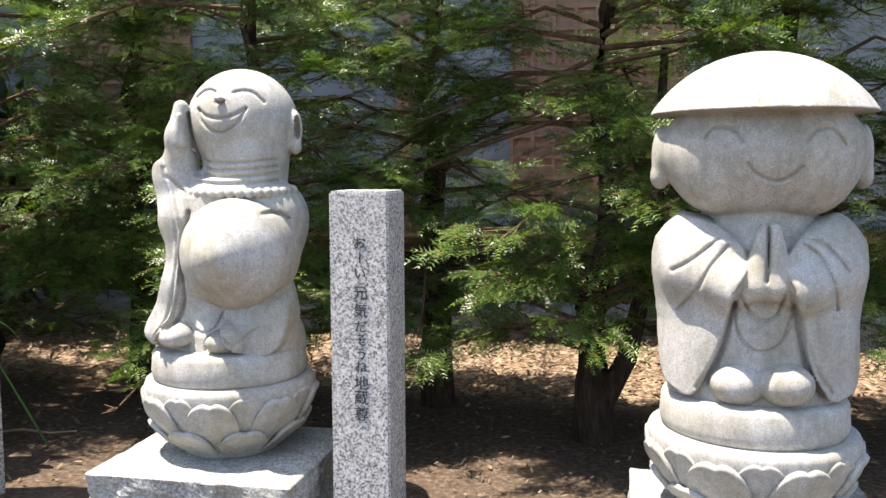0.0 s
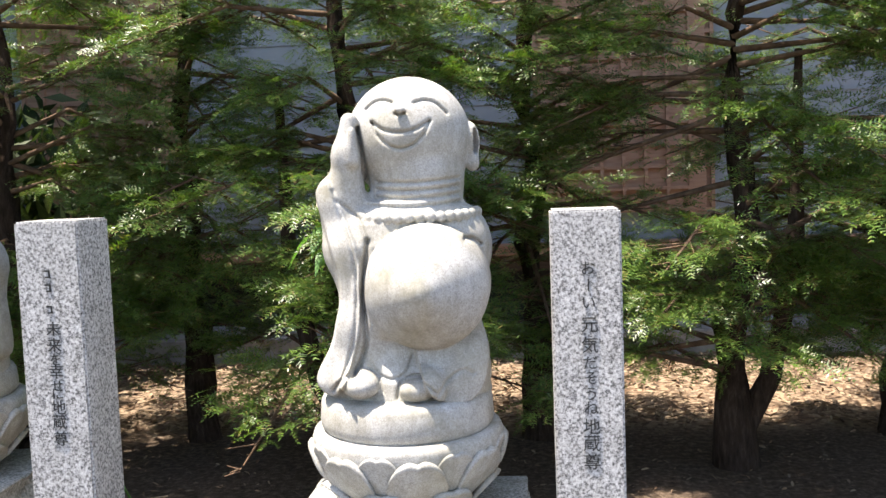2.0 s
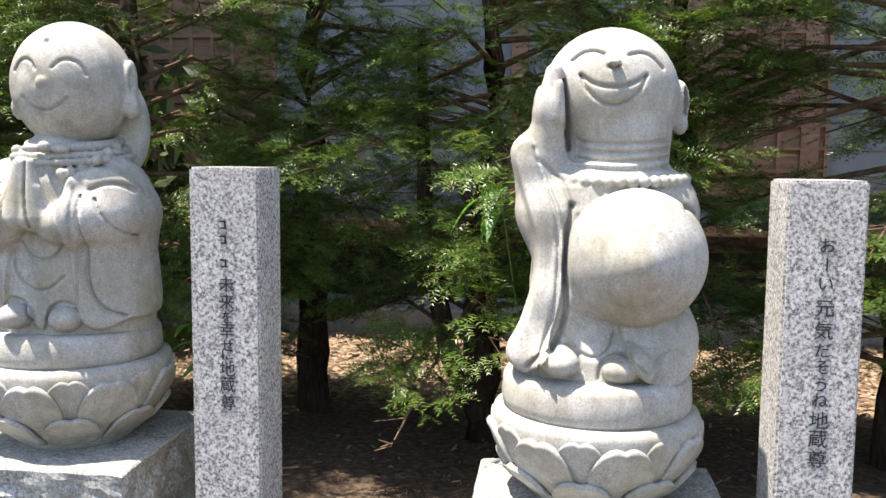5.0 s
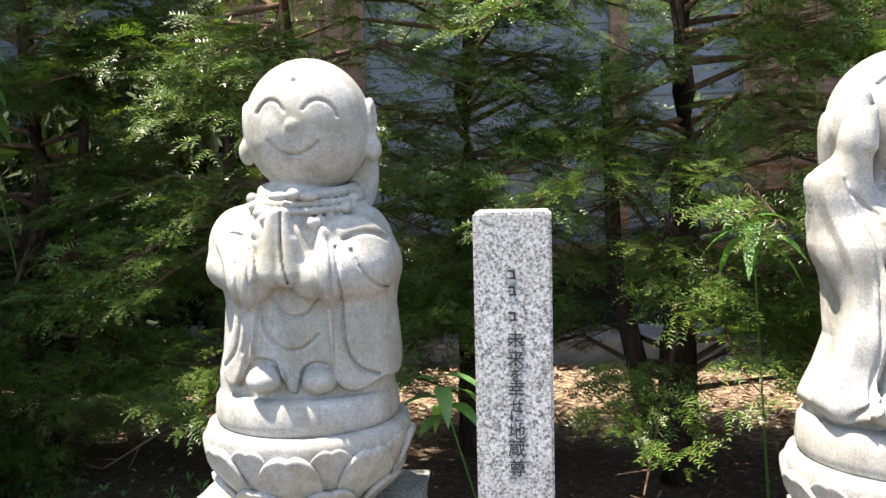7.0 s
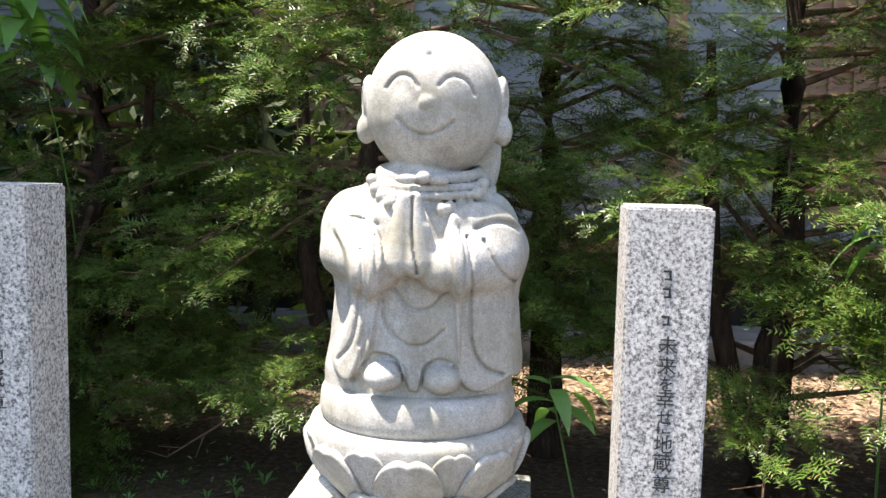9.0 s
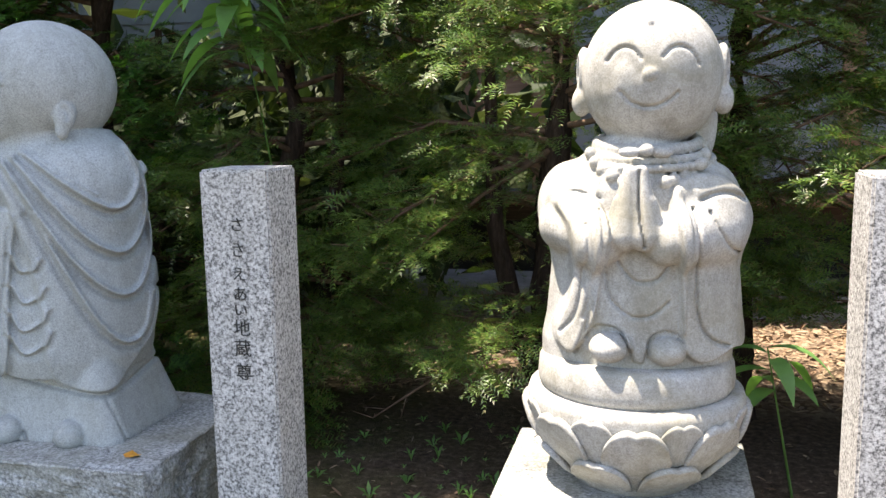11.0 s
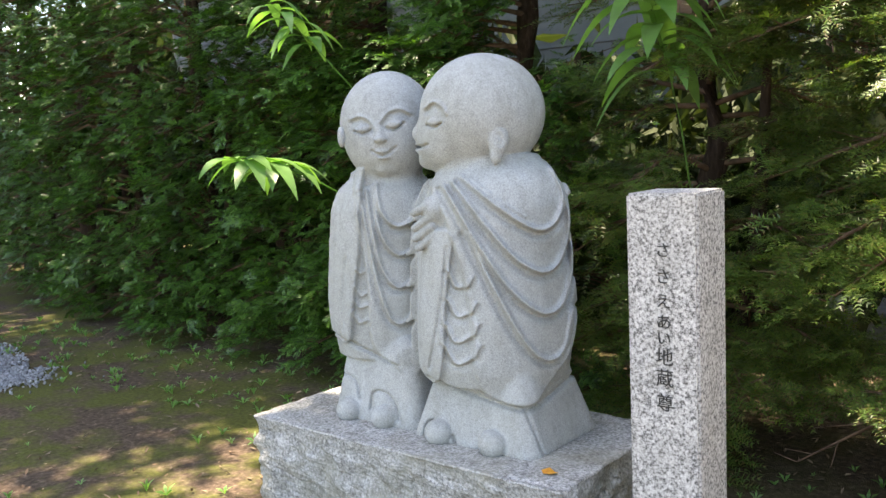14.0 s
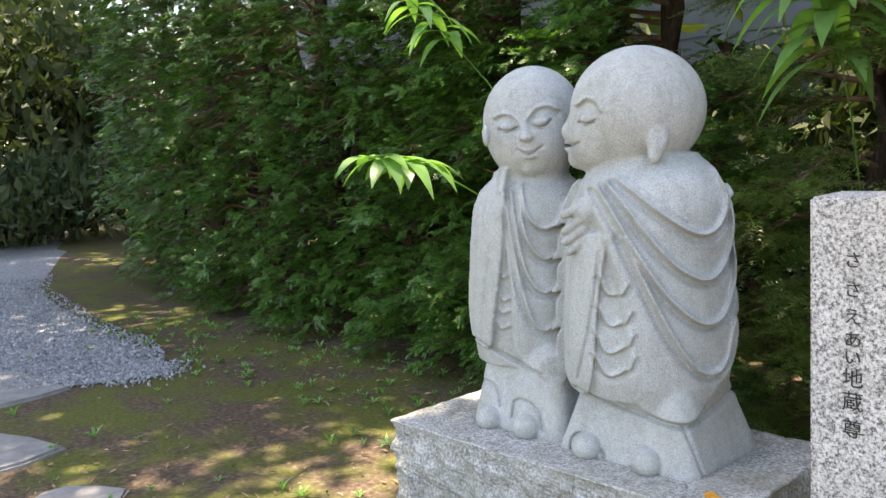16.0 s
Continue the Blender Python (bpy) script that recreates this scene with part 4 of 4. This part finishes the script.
s.panel([(-0.065, 0.781), (-0.03, 0.684), (0.01, 0.536), (0.035, 0.363), (0.04, 0.219), (0.08, 0.163), (0.139, 0.148), (0.212, 0.153), (0.281, 0.222), (0.338, 0.294), (0.38, 0.466), (0.412, 0.71), (0.419, 0.914), (0.14, 0.961), (0.02, 0.872)], .022, .007, AZ, front=-.12)
for line in ([(0.026, 0.804), (0.113, 0.726), (0.193, 0.667), (0.246, 0.649), (0.287, 0.675), (0.309, 0.738), (0.283, 0.814)], [(-0.001, 0.792), (0.078, 0.677), (0.159, 0.576), (0.237, 0.527), (0.289, 0.548), (0.323, 0.628), (0.324, 0.723)], [(-0.025, 0.777), (0.052, 0.631), (0.14, 0.492), (0.228, 0.412), (0.292, 0.422), (0.33, 0.506), (0.337, 0.616)], [(0.032, 0.645), (0.138, 0.408), (0.2, 0.305), (0.252, 0.269), (0.303, 0.296), (0.332, 0.396)]):
    s.score(line, .0065, -.014, AZ, front=-.12)
    s.score(beside(line, .017), .010, .011, AZ, front=-.12)
s.score([(0.046, 0.805), (0.119, 0.741), (0.194, 0.689)], .004, -.005, AZ, front=-.12)
# lower hems: skirts set back below the robes
s.score([(-0.412, 0.284), (-0.349, 0.259), (-0.228, 0.207), (-0.119, 0.198)], .006, .012, AZ, front=-.15, back=.05)
s.score([(-0.099, 0.2), (-0.015, 0.166), (0.058, 0.149), (0.139, 0.135), (0.218, 0.137), (0.335, 0.172)], .006, .012, AZ, front=-.15)
s.score([(0.169, 0.141), (0.206, 0.04), (0.243, -0.069)], .0035, .006, AZ, front=-.1)
# toes under scalloped hems
for line, c in (([(-0.418, 0.069), (-0.407, 0.12), (-0.375, 0.139), (-0.343, 0.119), (-0.332, 0.069)], (-0.371, 0.095)), ([(-0.297, 0.041), (-0.285, 0.094), (-0.248, 0.104), (-0.213, 0.076), (-0.2, 0.023)], (-0.248, 0.058)),
                ([(-0.121, -0.004), (-0.111, 0.04), (-0.076, 0.057), (-0.039, 0.028), (-0.025, -0.025)], (-0.076, 0.011)), ([(0.023, -0.051), (0.037, -0.006), (0.077, 0.01), (0.117, -0.019), (0.137, -0.075)], (0.078, -0.034))):
    d = s.depth(view, (c[0], .05))
    s.score(line, .0045, .010, AZ, front=d - .06)
    s.ball(view(c[0], d + .010, .028), (.044, .046, .041), .002, turn=AZ)
# heads
s.ball(LH, (.155, .16, .178), .01)
s.ball((LH[0] + .03, LH[1] - .03, .90), (.128, .128, .115), .03)
s.ball(RH, (.186, .186, .18), .01)
fd = (-.85, -.53)
s.ball((RH[0] + fd[0] * .07, RH[1] + fd[1] * .07, .905), (.125, .125, .105), .04)
s.ball((RH[0] + fd[0] * .19, RH[1] + fd[1] * .19, .937), (.022, .022, .026), .012)
s.rod((RH[0] + fd[0] * .175, RH[1] + fd[1] * .175, .99), (RH[0] + fd[0] * .192, RH[1] + fd[1] * .192, .945), .010, .014, .012)
for z, r in ((.905, .011), (.888, .012)):
    s.ball((RH[0] + fd[0] * .182, RH[1] + fd[1] * .182, z), (.024, .024, r), .007)
s.ball((RH[0] + fd[0] * .165, RH[1] + fd[1] * .165, .855), (.03, .03, .026), .02)
# ears
ea, ez = 0.131, 0.907
d = s.depth(view, (ea, ez))
s.ball(view(ea, d + .000, ez), (.030, .024, .044), .004, turn=AZ)
s.ball(view(ea - .008, d - .002, ez - .042), (.018, .020, .026), .008, turn=AZ)
s.ball(view(ea + .001, d + .028, ez + .005), (.019, .015, .030), .003, cut=True, turn=AZ)
s.ball(view(ea - .004, d + .012, ez - .004), (.007, .008, .018), .003, turn=AZ)
la, lz = -0.334, 0.94
s.ball(view(la, .0, lz), (.012, .022, .034), .006, turn=AZ)
# face of the smaller head
for line, d in (([(-0.311, 0.996), (-0.279, 1.003), (-0.249, 0.988), (-0.23, 0.959)], 0), ([(-0.215, 0.982), (-0.189, 1.012), (-0.154, 1.021), (-0.122, 1.007)], 0)):
    s.score(line, .005, -.007, AZ, front=-.1)
    s.score(beside(line, .012), .010, .007, AZ, front=-.1)
for q in (-0.272, 0.961), (-0.171, 0.971):
    s.ball(view(q[0], s.depth(view, q), q[1]), (.026, .012, .013), .008, turn=AZ)
for line in ([(-0.299, 0.956), (-0.273, 0.947), (-0.244, 0.959)], [(-0.2, 0.962), (-0.172, 0.956), (-0.141, 0.977)]):
    s.score(line, .0032, .009, AZ, front=-.1)
q0, q1 = (-0.222, 0.971), (-0.218, 0.929)
s.rod(view(q0[0], s.depth(view, q0) - .006, q0[1]), view(q1[0], s.depth(view, q1) + .006, q1[1]), .010, .015, .010)
s.ball(view(q1[0], s.depth(view, q1) - .004, q1[1] - .002), (.022, .012, .010), .006, turn=AZ)
q = -0.21, 0.88
d = s.depth(view, q)
s.ball(view(q[0], d - .002, q[1] + .009), (.030, .010, .006), .004, turn=AZ)
s.ball(view(q[0] + .002, d - .002, q[1] - .010), (.022, .011, .008), .005, turn=AZ)
s.score([(-0.246, 0.892), (-0.212, 0.874), (-0.169, 0.901)], .003, .009, AZ, front=-.1)
q = -0.208, 0.833
s.ball(view(q[0], s.depth(view, q) - .014, q[1]), (.032, .022, .02), .016, turn=AZ)
# face of the larger head
for line in ([(-0.071, 1.012), (-0.046, 1.027), (-0.021, 1.01), (-0.013, 0.988)],):
    s.score(line, .005, -.007, AZ, front=-.15)
    s.score(beside(line, .012), .010, .006, AZ, front=-.15)
q = -0.047, 0.967
s.ball(view(q[0], s.depth(view, q), q[1]), (.022, .012, .013), .008, turn=AZ - 30)
s.score([(-0.066, 0.962), (-0.048, 0.954), (-0.026, 0.964)], .0032, .009, AZ, front=-.15)
s.score([(-0.1, 0.898), (-0.084, 0.897), (-0.068, 0.904)], .0036, .010, AZ, front=-.15)
# hand resting on the other one's chest
h0 = -0.055, 0.71
s.rod(view(h0[0], .170, h0[1]), view(h0[0] + .045, .150, h0[1] - .03), .044, .05, .012)
for (a0, a1) in (((-0.079, 0.723), (-0.117, 0.704)), ((-0.074, 0.69), (-0.117, 0.659)), ((-0.069, 0.661), (-0.117, 0.628)), ((-0.061, 0.635), (-0.109, 0.599))):
    s.rod(view(a0[0], .192, a0[1]), view(a1[0], .182, a1[1]), .0155, .0115, .003)
pair = s.mesh("stone_statue", COUPLE)
pair.transform(Matrix.Diagonal((1.03, 1.03, 1.003, 1)))
place_statue(pair, -4.55, 2.68, .323, "grey granite statue of two embracing robed figures with bald heads")

# ---- yew hedge: trees with trunk, limbs and needle sprays ----
def tube(path, radii, seg=8):
    """A bent tapered tube as vertices and quads."""
    v, f = [], []
    for k, (p, r) in enumerate(zip(path, radii)):
        a = Vector(path[min(k + 1, len(path) - 1)]) - Vector(path[max(k - 1, 0)])
        q = a.to_track_quat("Z", "Y")
        for i in range(seg):
            u = 2 * math.pi * i / seg
            v.append(tuple(Vector(p) + q @ Vector((r * math.cos(u), r * math.sin(u), 0))))
        if k:
            for i in range(seg):
                b = (k - 1) * seg
                f.append((b + i, b + (i + 1) % seg, b + seg + (i + 1) % seg, b + seg + i))
    return v, f


def make_spray(seed, sides, width=.017, length=.19):
    """A flat yew shoot with two ranks of slim needles and side shoots; lies along +x, 1 long."""
    r = np.random.default_rng(seed)
    v, f = [], []

    def twig(ox, oy, ang, reach, n):
        ca, sa = math.cos(ang), math.sin(ang)
        for k in range(n):
            t = (k + .4) / n
            px_, py_ = ox + ca * t * reach, oy + sa * t * reach
            for side in (-1, 1):
                a = ang + side * (1.15 - .55 * t + r.normal() * .12)
                ln = length * (1 - .4 * t) * r.uniform(.75, 1.15)
                dx, dy = math.cos(a), math.sin(a)
                up = .03 * r.normal() + .03
                b = len(v)
                v.extend([(px_ - dy * width, py_ + dx * width, 0), (px_ + dy * width, py_ - dx * width, 0), (px_ + dx * ln, py_ + dy * ln, up)])
                f.append((b, b + 1, b + 2))
    twig(0, 0, 0, 1.0, 10)
    for k in range(sides):
        twig(.12 + .17 * k, 0, (.8 - .06 * k) * (-1) ** k + r.normal() * .08, .62 - .1 * k, 5)
    v = np.array(v)
    v[:, 2] += -.28 * v[:, 0] ** 2 + .1 * v[:, 0] - .1 * v[:, 1] ** 2
    return v, np.array(f)


SPRAYS = [make_spray(i, 3, .024, .22) for i in range(5)]
TWIGS = [make_spray(10 + i, 1) for i in range(5)]
CLUMPS = [make_spray(20 + i, 2, .05, .30) for i in range(5)]


def yew(x, y, height, reach, n_limbs, per_limb, low, seed, front=1.0, full=.55, clear=0.0, top=0, dense=False):
    """A hedge tree: trunk, level limbs, fine branches, flat shoots; dense ones have short upright clumps to the ground."""
    r = np.random.default_rng(seed)
    tree = new("yew_tree")
    tree.location = (x, y, 0)
    tv, tf, bv, bf = [], [], [], []

    def add(path, radii, seg=8, fine=False):
        vs, fs = (bv, bf) if fine else (tv, tf)
        v, f = tube(path, radii, seg)
        o = len(vs)
        vs.extend(v)
        fs.extend([tuple(i + o for i in q) for q in f])
    path = [(0, 0, -.1)] + [(.04 * r.normal() * min(1, z), .04 * r.normal() * min(1, z), z) for z in np.linspace(.25, height + (.9 if top else 0), 8)]
    add(path, [.1] + list(np.linspace(.075, .02, 8)), 10)
    if r.random() < .7:
        s_ = r.choice([-1, 1])
        add([(0, 0, .1), (.12 * s_, -.03, .35), (.22 * s_, -.02, .8), (.25 * s_, .03, 1.6)], [.05, .042, .034, .015])
    tips = []
    for k in range(n_limbs):
        z0 = low + (height - low) * (k + r.random()) / n_limbs
        az = r.uniform(0, 2 * math.pi) if r.random() > front else -math.pi / 2 + r.normal() * .95
        ln = reach * r.uniform(.55, 1.1) * (.84 + .16 * z0 / height)
        dx, dy = math.cos(az), math.sin(az) * .75
        rise = r.normal() * .10 + .04
        base = np.array([np.interp(z0, [p[2] for p in path], [p[i] for p in path]) for i in (0, 1)] + [z0])
        mid = base + np.array([dx * ln * .5, dy * ln * .5, rise * ln + .04])
        end = base + np.array([dx * ln, dy * ln, rise * ln * 1.2 - .14 * ln])
        add([tuple(base), tuple(mid), tuple(end)], [.014, .008, .003], 5, True)
        for _ in range(per_limb):
            t = r.uniform(.3, 1.04)
            p = base + (mid - base) * min(1, 2 * t) if t < .5 else mid + (end - mid) * (2 * t - 1)
            side = r.choice([-1, 1]) * r.uniform(.2, 1.1)
            d = np.array([dx * math.cos(side) - dy * math.sin(side), dx * math.sin(side) + dy * math.cos(side), r.normal() * .16 - .06])
            d /= np.linalg.norm(d)
            q = p + d * r.uniform(.0, .34) * (1.25 - t)
            q[2] += r.normal() * .018
            if r.random() < .6:
                add([tuple(p), tuple(q)], [.0035, .0018], 3, True)
            if q[2] > clear + .12 * r.random():
                tips.append((q, d))
    n_side = len(tips)
    # coarse shoots above the view, added to keep the sun off the hedge
    for _ in range(top):
        q = np.array([r.normal() * .55, .3 + r.normal() * .25, height + r.uniform(-.1, 1.3)])
        tips.append((q, np.array([r.normal(), r.normal(), .2])))
    child("trunk", mesh_from("trunk", tv, tf, BARK), tree, "dark rough trunk")
    tagged(child("limb", mesh_from("limb", bv, bf, TWIGBARK), tree, "thin brown limbs and twigs"), kind="stuff")
    V, F, o = [], [], 0
    for n_, (q, d) in enumerate(tips):
        for _ in range(2 if dense or n_ >= n_side else 3):
            over = n_ >= n_side
            kind = CLUMPS if dense else SPRAYS if not over and r.random() < full else TWIGS
            sv, sf = kind[r.integers(5)]
            dd = Vector(d + r.normal(size=3) * (.3, .3, .14)).normalized()
            up = Vector((r.normal() * .3, -.30 + r.normal() * .35, 1)) if not dense else Vector((r.normal() * .35, -.5 + r.normal() * .3, 1))
            yv = up.normalized().cross(dd).normalized()
            zv = dd.cross(yv)
            s_ = (r.uniform(.075, .125) if dense else r.uniform(.075, .15)) * (2.2 if over else 1)
            m = np.array([dd, yv, zv]).T * s_
            V.append(sv @ m.T + q + r.normal(size=3) * ((.05, .05, .05) if dense else (.04, .04, .012)))
            F.append(sf + o)
            o += len(sv)
    V = np.concatenate(V)
    V[:, 2] = np.maximum(V[:, 2], .02)
    child("crown", mesh_from("crown", V, np.concatenate(F), HEDGE_LEAF if dense else NEEDLE, False), tree, "flat shoots of short green needles")
    if dense:
        return tagged(tree, "dense clipped hedge tree, green down to the mossy ground", "tree", "yew hedge")
    return tagged(tree, "dark-trunked hedge tree with level sprays of green needles", "tree", "yew hedge")


HEDGE = [(2.7, 3.75), (1.35, 3.65), (-.1, 3.62), (-1.64, 3.68), (-3.1, 3.75)]
for k, (x, y) in enumerate(HEDGE):
    yew(x, y, 2.35, 1.05, 66, 28, .34, 20 + k, .45, .8, .30)
for k, (x, y) in enumerate([(-2.4, 4.05), (-.85, 4.0), (.65, 4.0)]):
    yew(x, y, 2.4, .95, 40, 20, .55, 40 + k, .35, .6, .5)
for k, (x, y) in enumerate([(-4.2, 3.8), (-5.1, 3.95), (-6.0, 4.0), (-6.9, 4.1), (-7.9, 4.15), (-8.9, 4.25), (-10.0, 4.4)]):
    yew(x, y, 2.9 if x < -4.5 else 2.4, .80, 74, 26 if x > -7 else 16, .06, 60 + k, .75, .7, .0, 60 if x < -4.5 else 0, x < -4.5)
for k, (x, y) in enumerate([(-11.1, 4.6), (-12.3, 4.9)]):
    yew(x, y, 3.0, .95, 60, 15, .06, 80 + k, .6, .0, dense=True)

# ---- tall lilies near the couple ----
def lily(name, base, tip, leaves, size, seed, label, span, bend=(0, 0, 0), droop=1.0):
    r = np.random.default_rng(seed)
    ob = new(name)
    ob.location = base
    b, t = Vector((0, 0, 0)), Vector(tip) - Vector(base)
    pts = [b.lerp(t, k / 8) + Vector(bend) * math.sin(k / 8 * math.pi) for k in range(9)]
    v, f = tube([tuple(p) for p in pts], list(np.linspace(.005, .002, 9)), 6)
    child("stem", mesh_from("stem", v, f, LILY), ob, "green stem")
    for k in range(leaves):
        u = 1 - (k / leaves) ** 1.1 * span
        p = b.lerp(t, u) + Vector(bend) * math.sin(u * math.pi)
        az = k * 2.4 + r.normal() * .2
        ln, w = size * r.uniform(.8, 1.15), size * r.uniform(.13, .17)
        lv, lf = [], []
        n = 8
        rise = r.uniform(.8, 1.35) * droop
        for i in range(n + 1):
            q = i / n
            half = w * math.sin(min(1, q * 1.02) * math.pi) ** .8 * (1 - .35 * q) + .0005
            out = ln * (q - .15 * q * q)
            drop = ln * (.30 * q - rise * q * q)
            for sgn, hh in ((-1, .18), (0, 0), (1, .18)):
                x_, y_ = out, sgn * half
                lv.append((p.x + math.cos(az) * x_ - math.sin(az) * y_, p.y + math.sin(az) * x_ + math.cos(az) * y_, p.z + drop + hh * half))
            if i:
                c = (i - 1) * 3
                lf += [(c, c + 1, c + 4, c + 3), (c + 1, c + 2, c + 5, c + 4)]
        child("leaf", mesh_from("leaf", lv, lf, LILY), ob)
    return tagged(ob, label, "plant")


lily("lily_plant", (-4.2, 3.7, 0), (-4.08, 3.0, 1.84), 34, .29, 1, "tall leafy lily growing out of the hedge", .27, (0, .2, .1), .75)
lily("lily_plant", (-5.5, 3.75, 0), (-5.72, 2.74, 1.20), 22, .27, 2, "lily stem with sunlit drooping leaves beside the statues", .16, (0, .12, .3), .6)
lily("lily_plant", (-5.4, 3.75, 0), (-5.5, 2.78, 1.80), 16, .19, 3, "tall lily with narrow leaves above the statues", .14, (0, .2, .2), .75)
lily("lily_plant", (-1.4, 3.3, 0), (-1.54, 2.97, 1.03), 9, .17, 4, "young lily with broad leaves in the hedge", .10, droop=.8)
lily("lily_plant", (-2.3, 3.1, 0), (-2.43, 2.84, .60), 8, .18, 5, "low lily shoot at the foot of the hedge", .25, droop=.7)

# an orange leaf that fell on the long plinth
bm = bmesh.new()
vs = [bm.verts.new((x * .028, y * .022, z * .012)) for x, y, z in ((-1, 0, .2), (-.4, .8, .7), (.3, .6, 0), (1, .1, .5), (.3, -.7, .3), (-.5, -.6, 0))]
mid = bm.verts.new((0, 0, .004))
for a, b in zip(vs, vs[1:] + vs[:1]):
    bm.faces.new((a, b, mid))
m = Mat("orange_leaf", .6)
m.colour(m.ramp(m.noise(80), (.3, hexcol(.45, .16, .02)), (.7, hexcol(.7, .35, .05))))
ob = new("fallen_leaf", bm_mesh("fallen_leaf", bm, m.m))
ob.location = (-4.063, 2.443, .327)
tagged(ob, "small curled orange leaf lying on the plinth", "leaf")

v, f = tube([(0, 0, 0), (.12, .02, .012), (.25, .01, .008), (.36, .04, .014)], [.005, .006, .005, .003], 6)
ob = new("fallen_stick", mesh_from("fallen_stick", v, f, DRY))
ob.location = (-2.6, 3.17, .016)
tagged(ob, "thin pale fallen stick lying on the dark soil", "stick")

# ---- unseen trees added to cast shade on the left part, and far trees ----
def leafy_tree(x, y, trunk_h, crown_c, crown_r, n, size, seed, label, mat):
    r = np.random.default_rng(seed)
    tree = new("tree")
    tree.location = (x, y, 0)
    c = Vector(crown_c) - Vector((x, y, 0))
    path = [(0, 0, -.2), (0, 0, trunk_h * .5), (c.x * .2, c.y * .2, trunk_h), (c.x * .7, c.y * .7, c.z)]
    tv, tf = tube(path, [.16, .13, .1, .04], 10)
    tv, tf = list(tv), list(tf)
    V = []
    for k in range(14):
        d = r.normal(size=3) * np.array(crown_r) * .45
        e = np.array(c) + d
        st = np.array(path[2]) + (np.array(path[3]) - np.array(path[2])) * r.random()
        v, f = tube([tuple(st), tuple((st + e) / 2 + r.normal(size=3) * .1), tuple(e)], [.04, .025, .008], 5)
        o = len(tv)
        tv += v
        tf += [tuple(i + o for i in q) for q in f]
        for _ in range(n // 14):
            V.append(e + r.normal(size=3) * np.array(crown_r) * .3)
    child("trunk", mesh_from("trunk", tv, tf, BARK), tree, "dark trunk with branches")
    base = np.array([(-.5, 0, 0), (0, .22, .05), (.5, 0, 0), (0, -.22, .05)])
    M = np.array([np.array(Euler(r.uniform(0, 6.28, 3)).to_matrix()) for _ in V]) * (size * r.uniform(.6, 1.3, len(V)))[:, None, None]
    vv = np.einsum("nij,kj->nki", M, base) + np.array(V)[:, None]
    ff = np.arange(4)[None] + 4 * np.arange(len(V))[:, None]
    child("crown", mesh_from("crown", vv.reshape(-1, 3), ff, mat, False), tree, "uneven crown of small leaves")
    return tagged(tree, label, "tree")


# four crowns out of view, set along the sun's slope to darken what lies below
leafy_tree(-11.5, -1.5, 6.0, (-7.3, 1.68, 9.2), (.9, 1.0, .6), 9500, .2, 7, "unseen tall tree, added so that its crown shades the couple", NEEDLE)
leafy_tree(-14.5, -2.0, 6.0, (-11.03, 1.83, 9.2), (2.0, 2.2, .7), 14500, .24, 9, "unseen tall tree, added so that its crown shades the mossy ground", NEEDLE)
leafy_tree(-18.5, -2.0, 6.0, (-15.11, 2.42, 9.4), (2.6, 2.3, .8), 17000, .3, 10, "unseen tall tree, added so that its crown shades the gravel path", NEEDLE)
leafy_tree(-23.5, 1.0, 6.0, (-19.9, 5.2, 9.5), (2.7, 2.8, .8), 18000, .32, 11, "unseen tall tree, added so that its crown shades the far bushes", NEEDLE)
for k, (x, y, z, rr, n, sz) in enumerate([(-16.5, 7.2, .8, 1.3, 5000, .2), (-17.5, 5.2, .8, 1.4, 5000, .2), (-19, 3.0, .9, 1.5, 5000, .22), (-22, 7.5, 2.6, 2.4, 7000, .34), (-24, 3.0, 2.8, 2.6, 7000, .34), (-19.5, 10.5, 2.8, 2.4, 6000, .34), (-30, 8, 4.5, 4, 7000, .5), (-30, 0, 4.5, 4, 7000, .5)]):
    leafy_tree(x, y, z * .5, (x, y, z), (rr, rr, z * .75), n, sz, 30 + k, "far bush at the bend of the path", FARLEAF)
# added shrubs that block the sunlit wall and ground showing through the hedge
for k, (x, y) in enumerate([(-5.2, 5.3), (-7.2, 5.4), (-9.2, 5.5), (-11.2, 5.7), (-13.2, 6.0)]):
    leafy_tree(x, y, .5, (x, y, 1.05), (1.25, .55, .75), 4200, .2, 90 + k, "made-up dark shrub that fills bright gaps behind the hedge", FARLEAF)
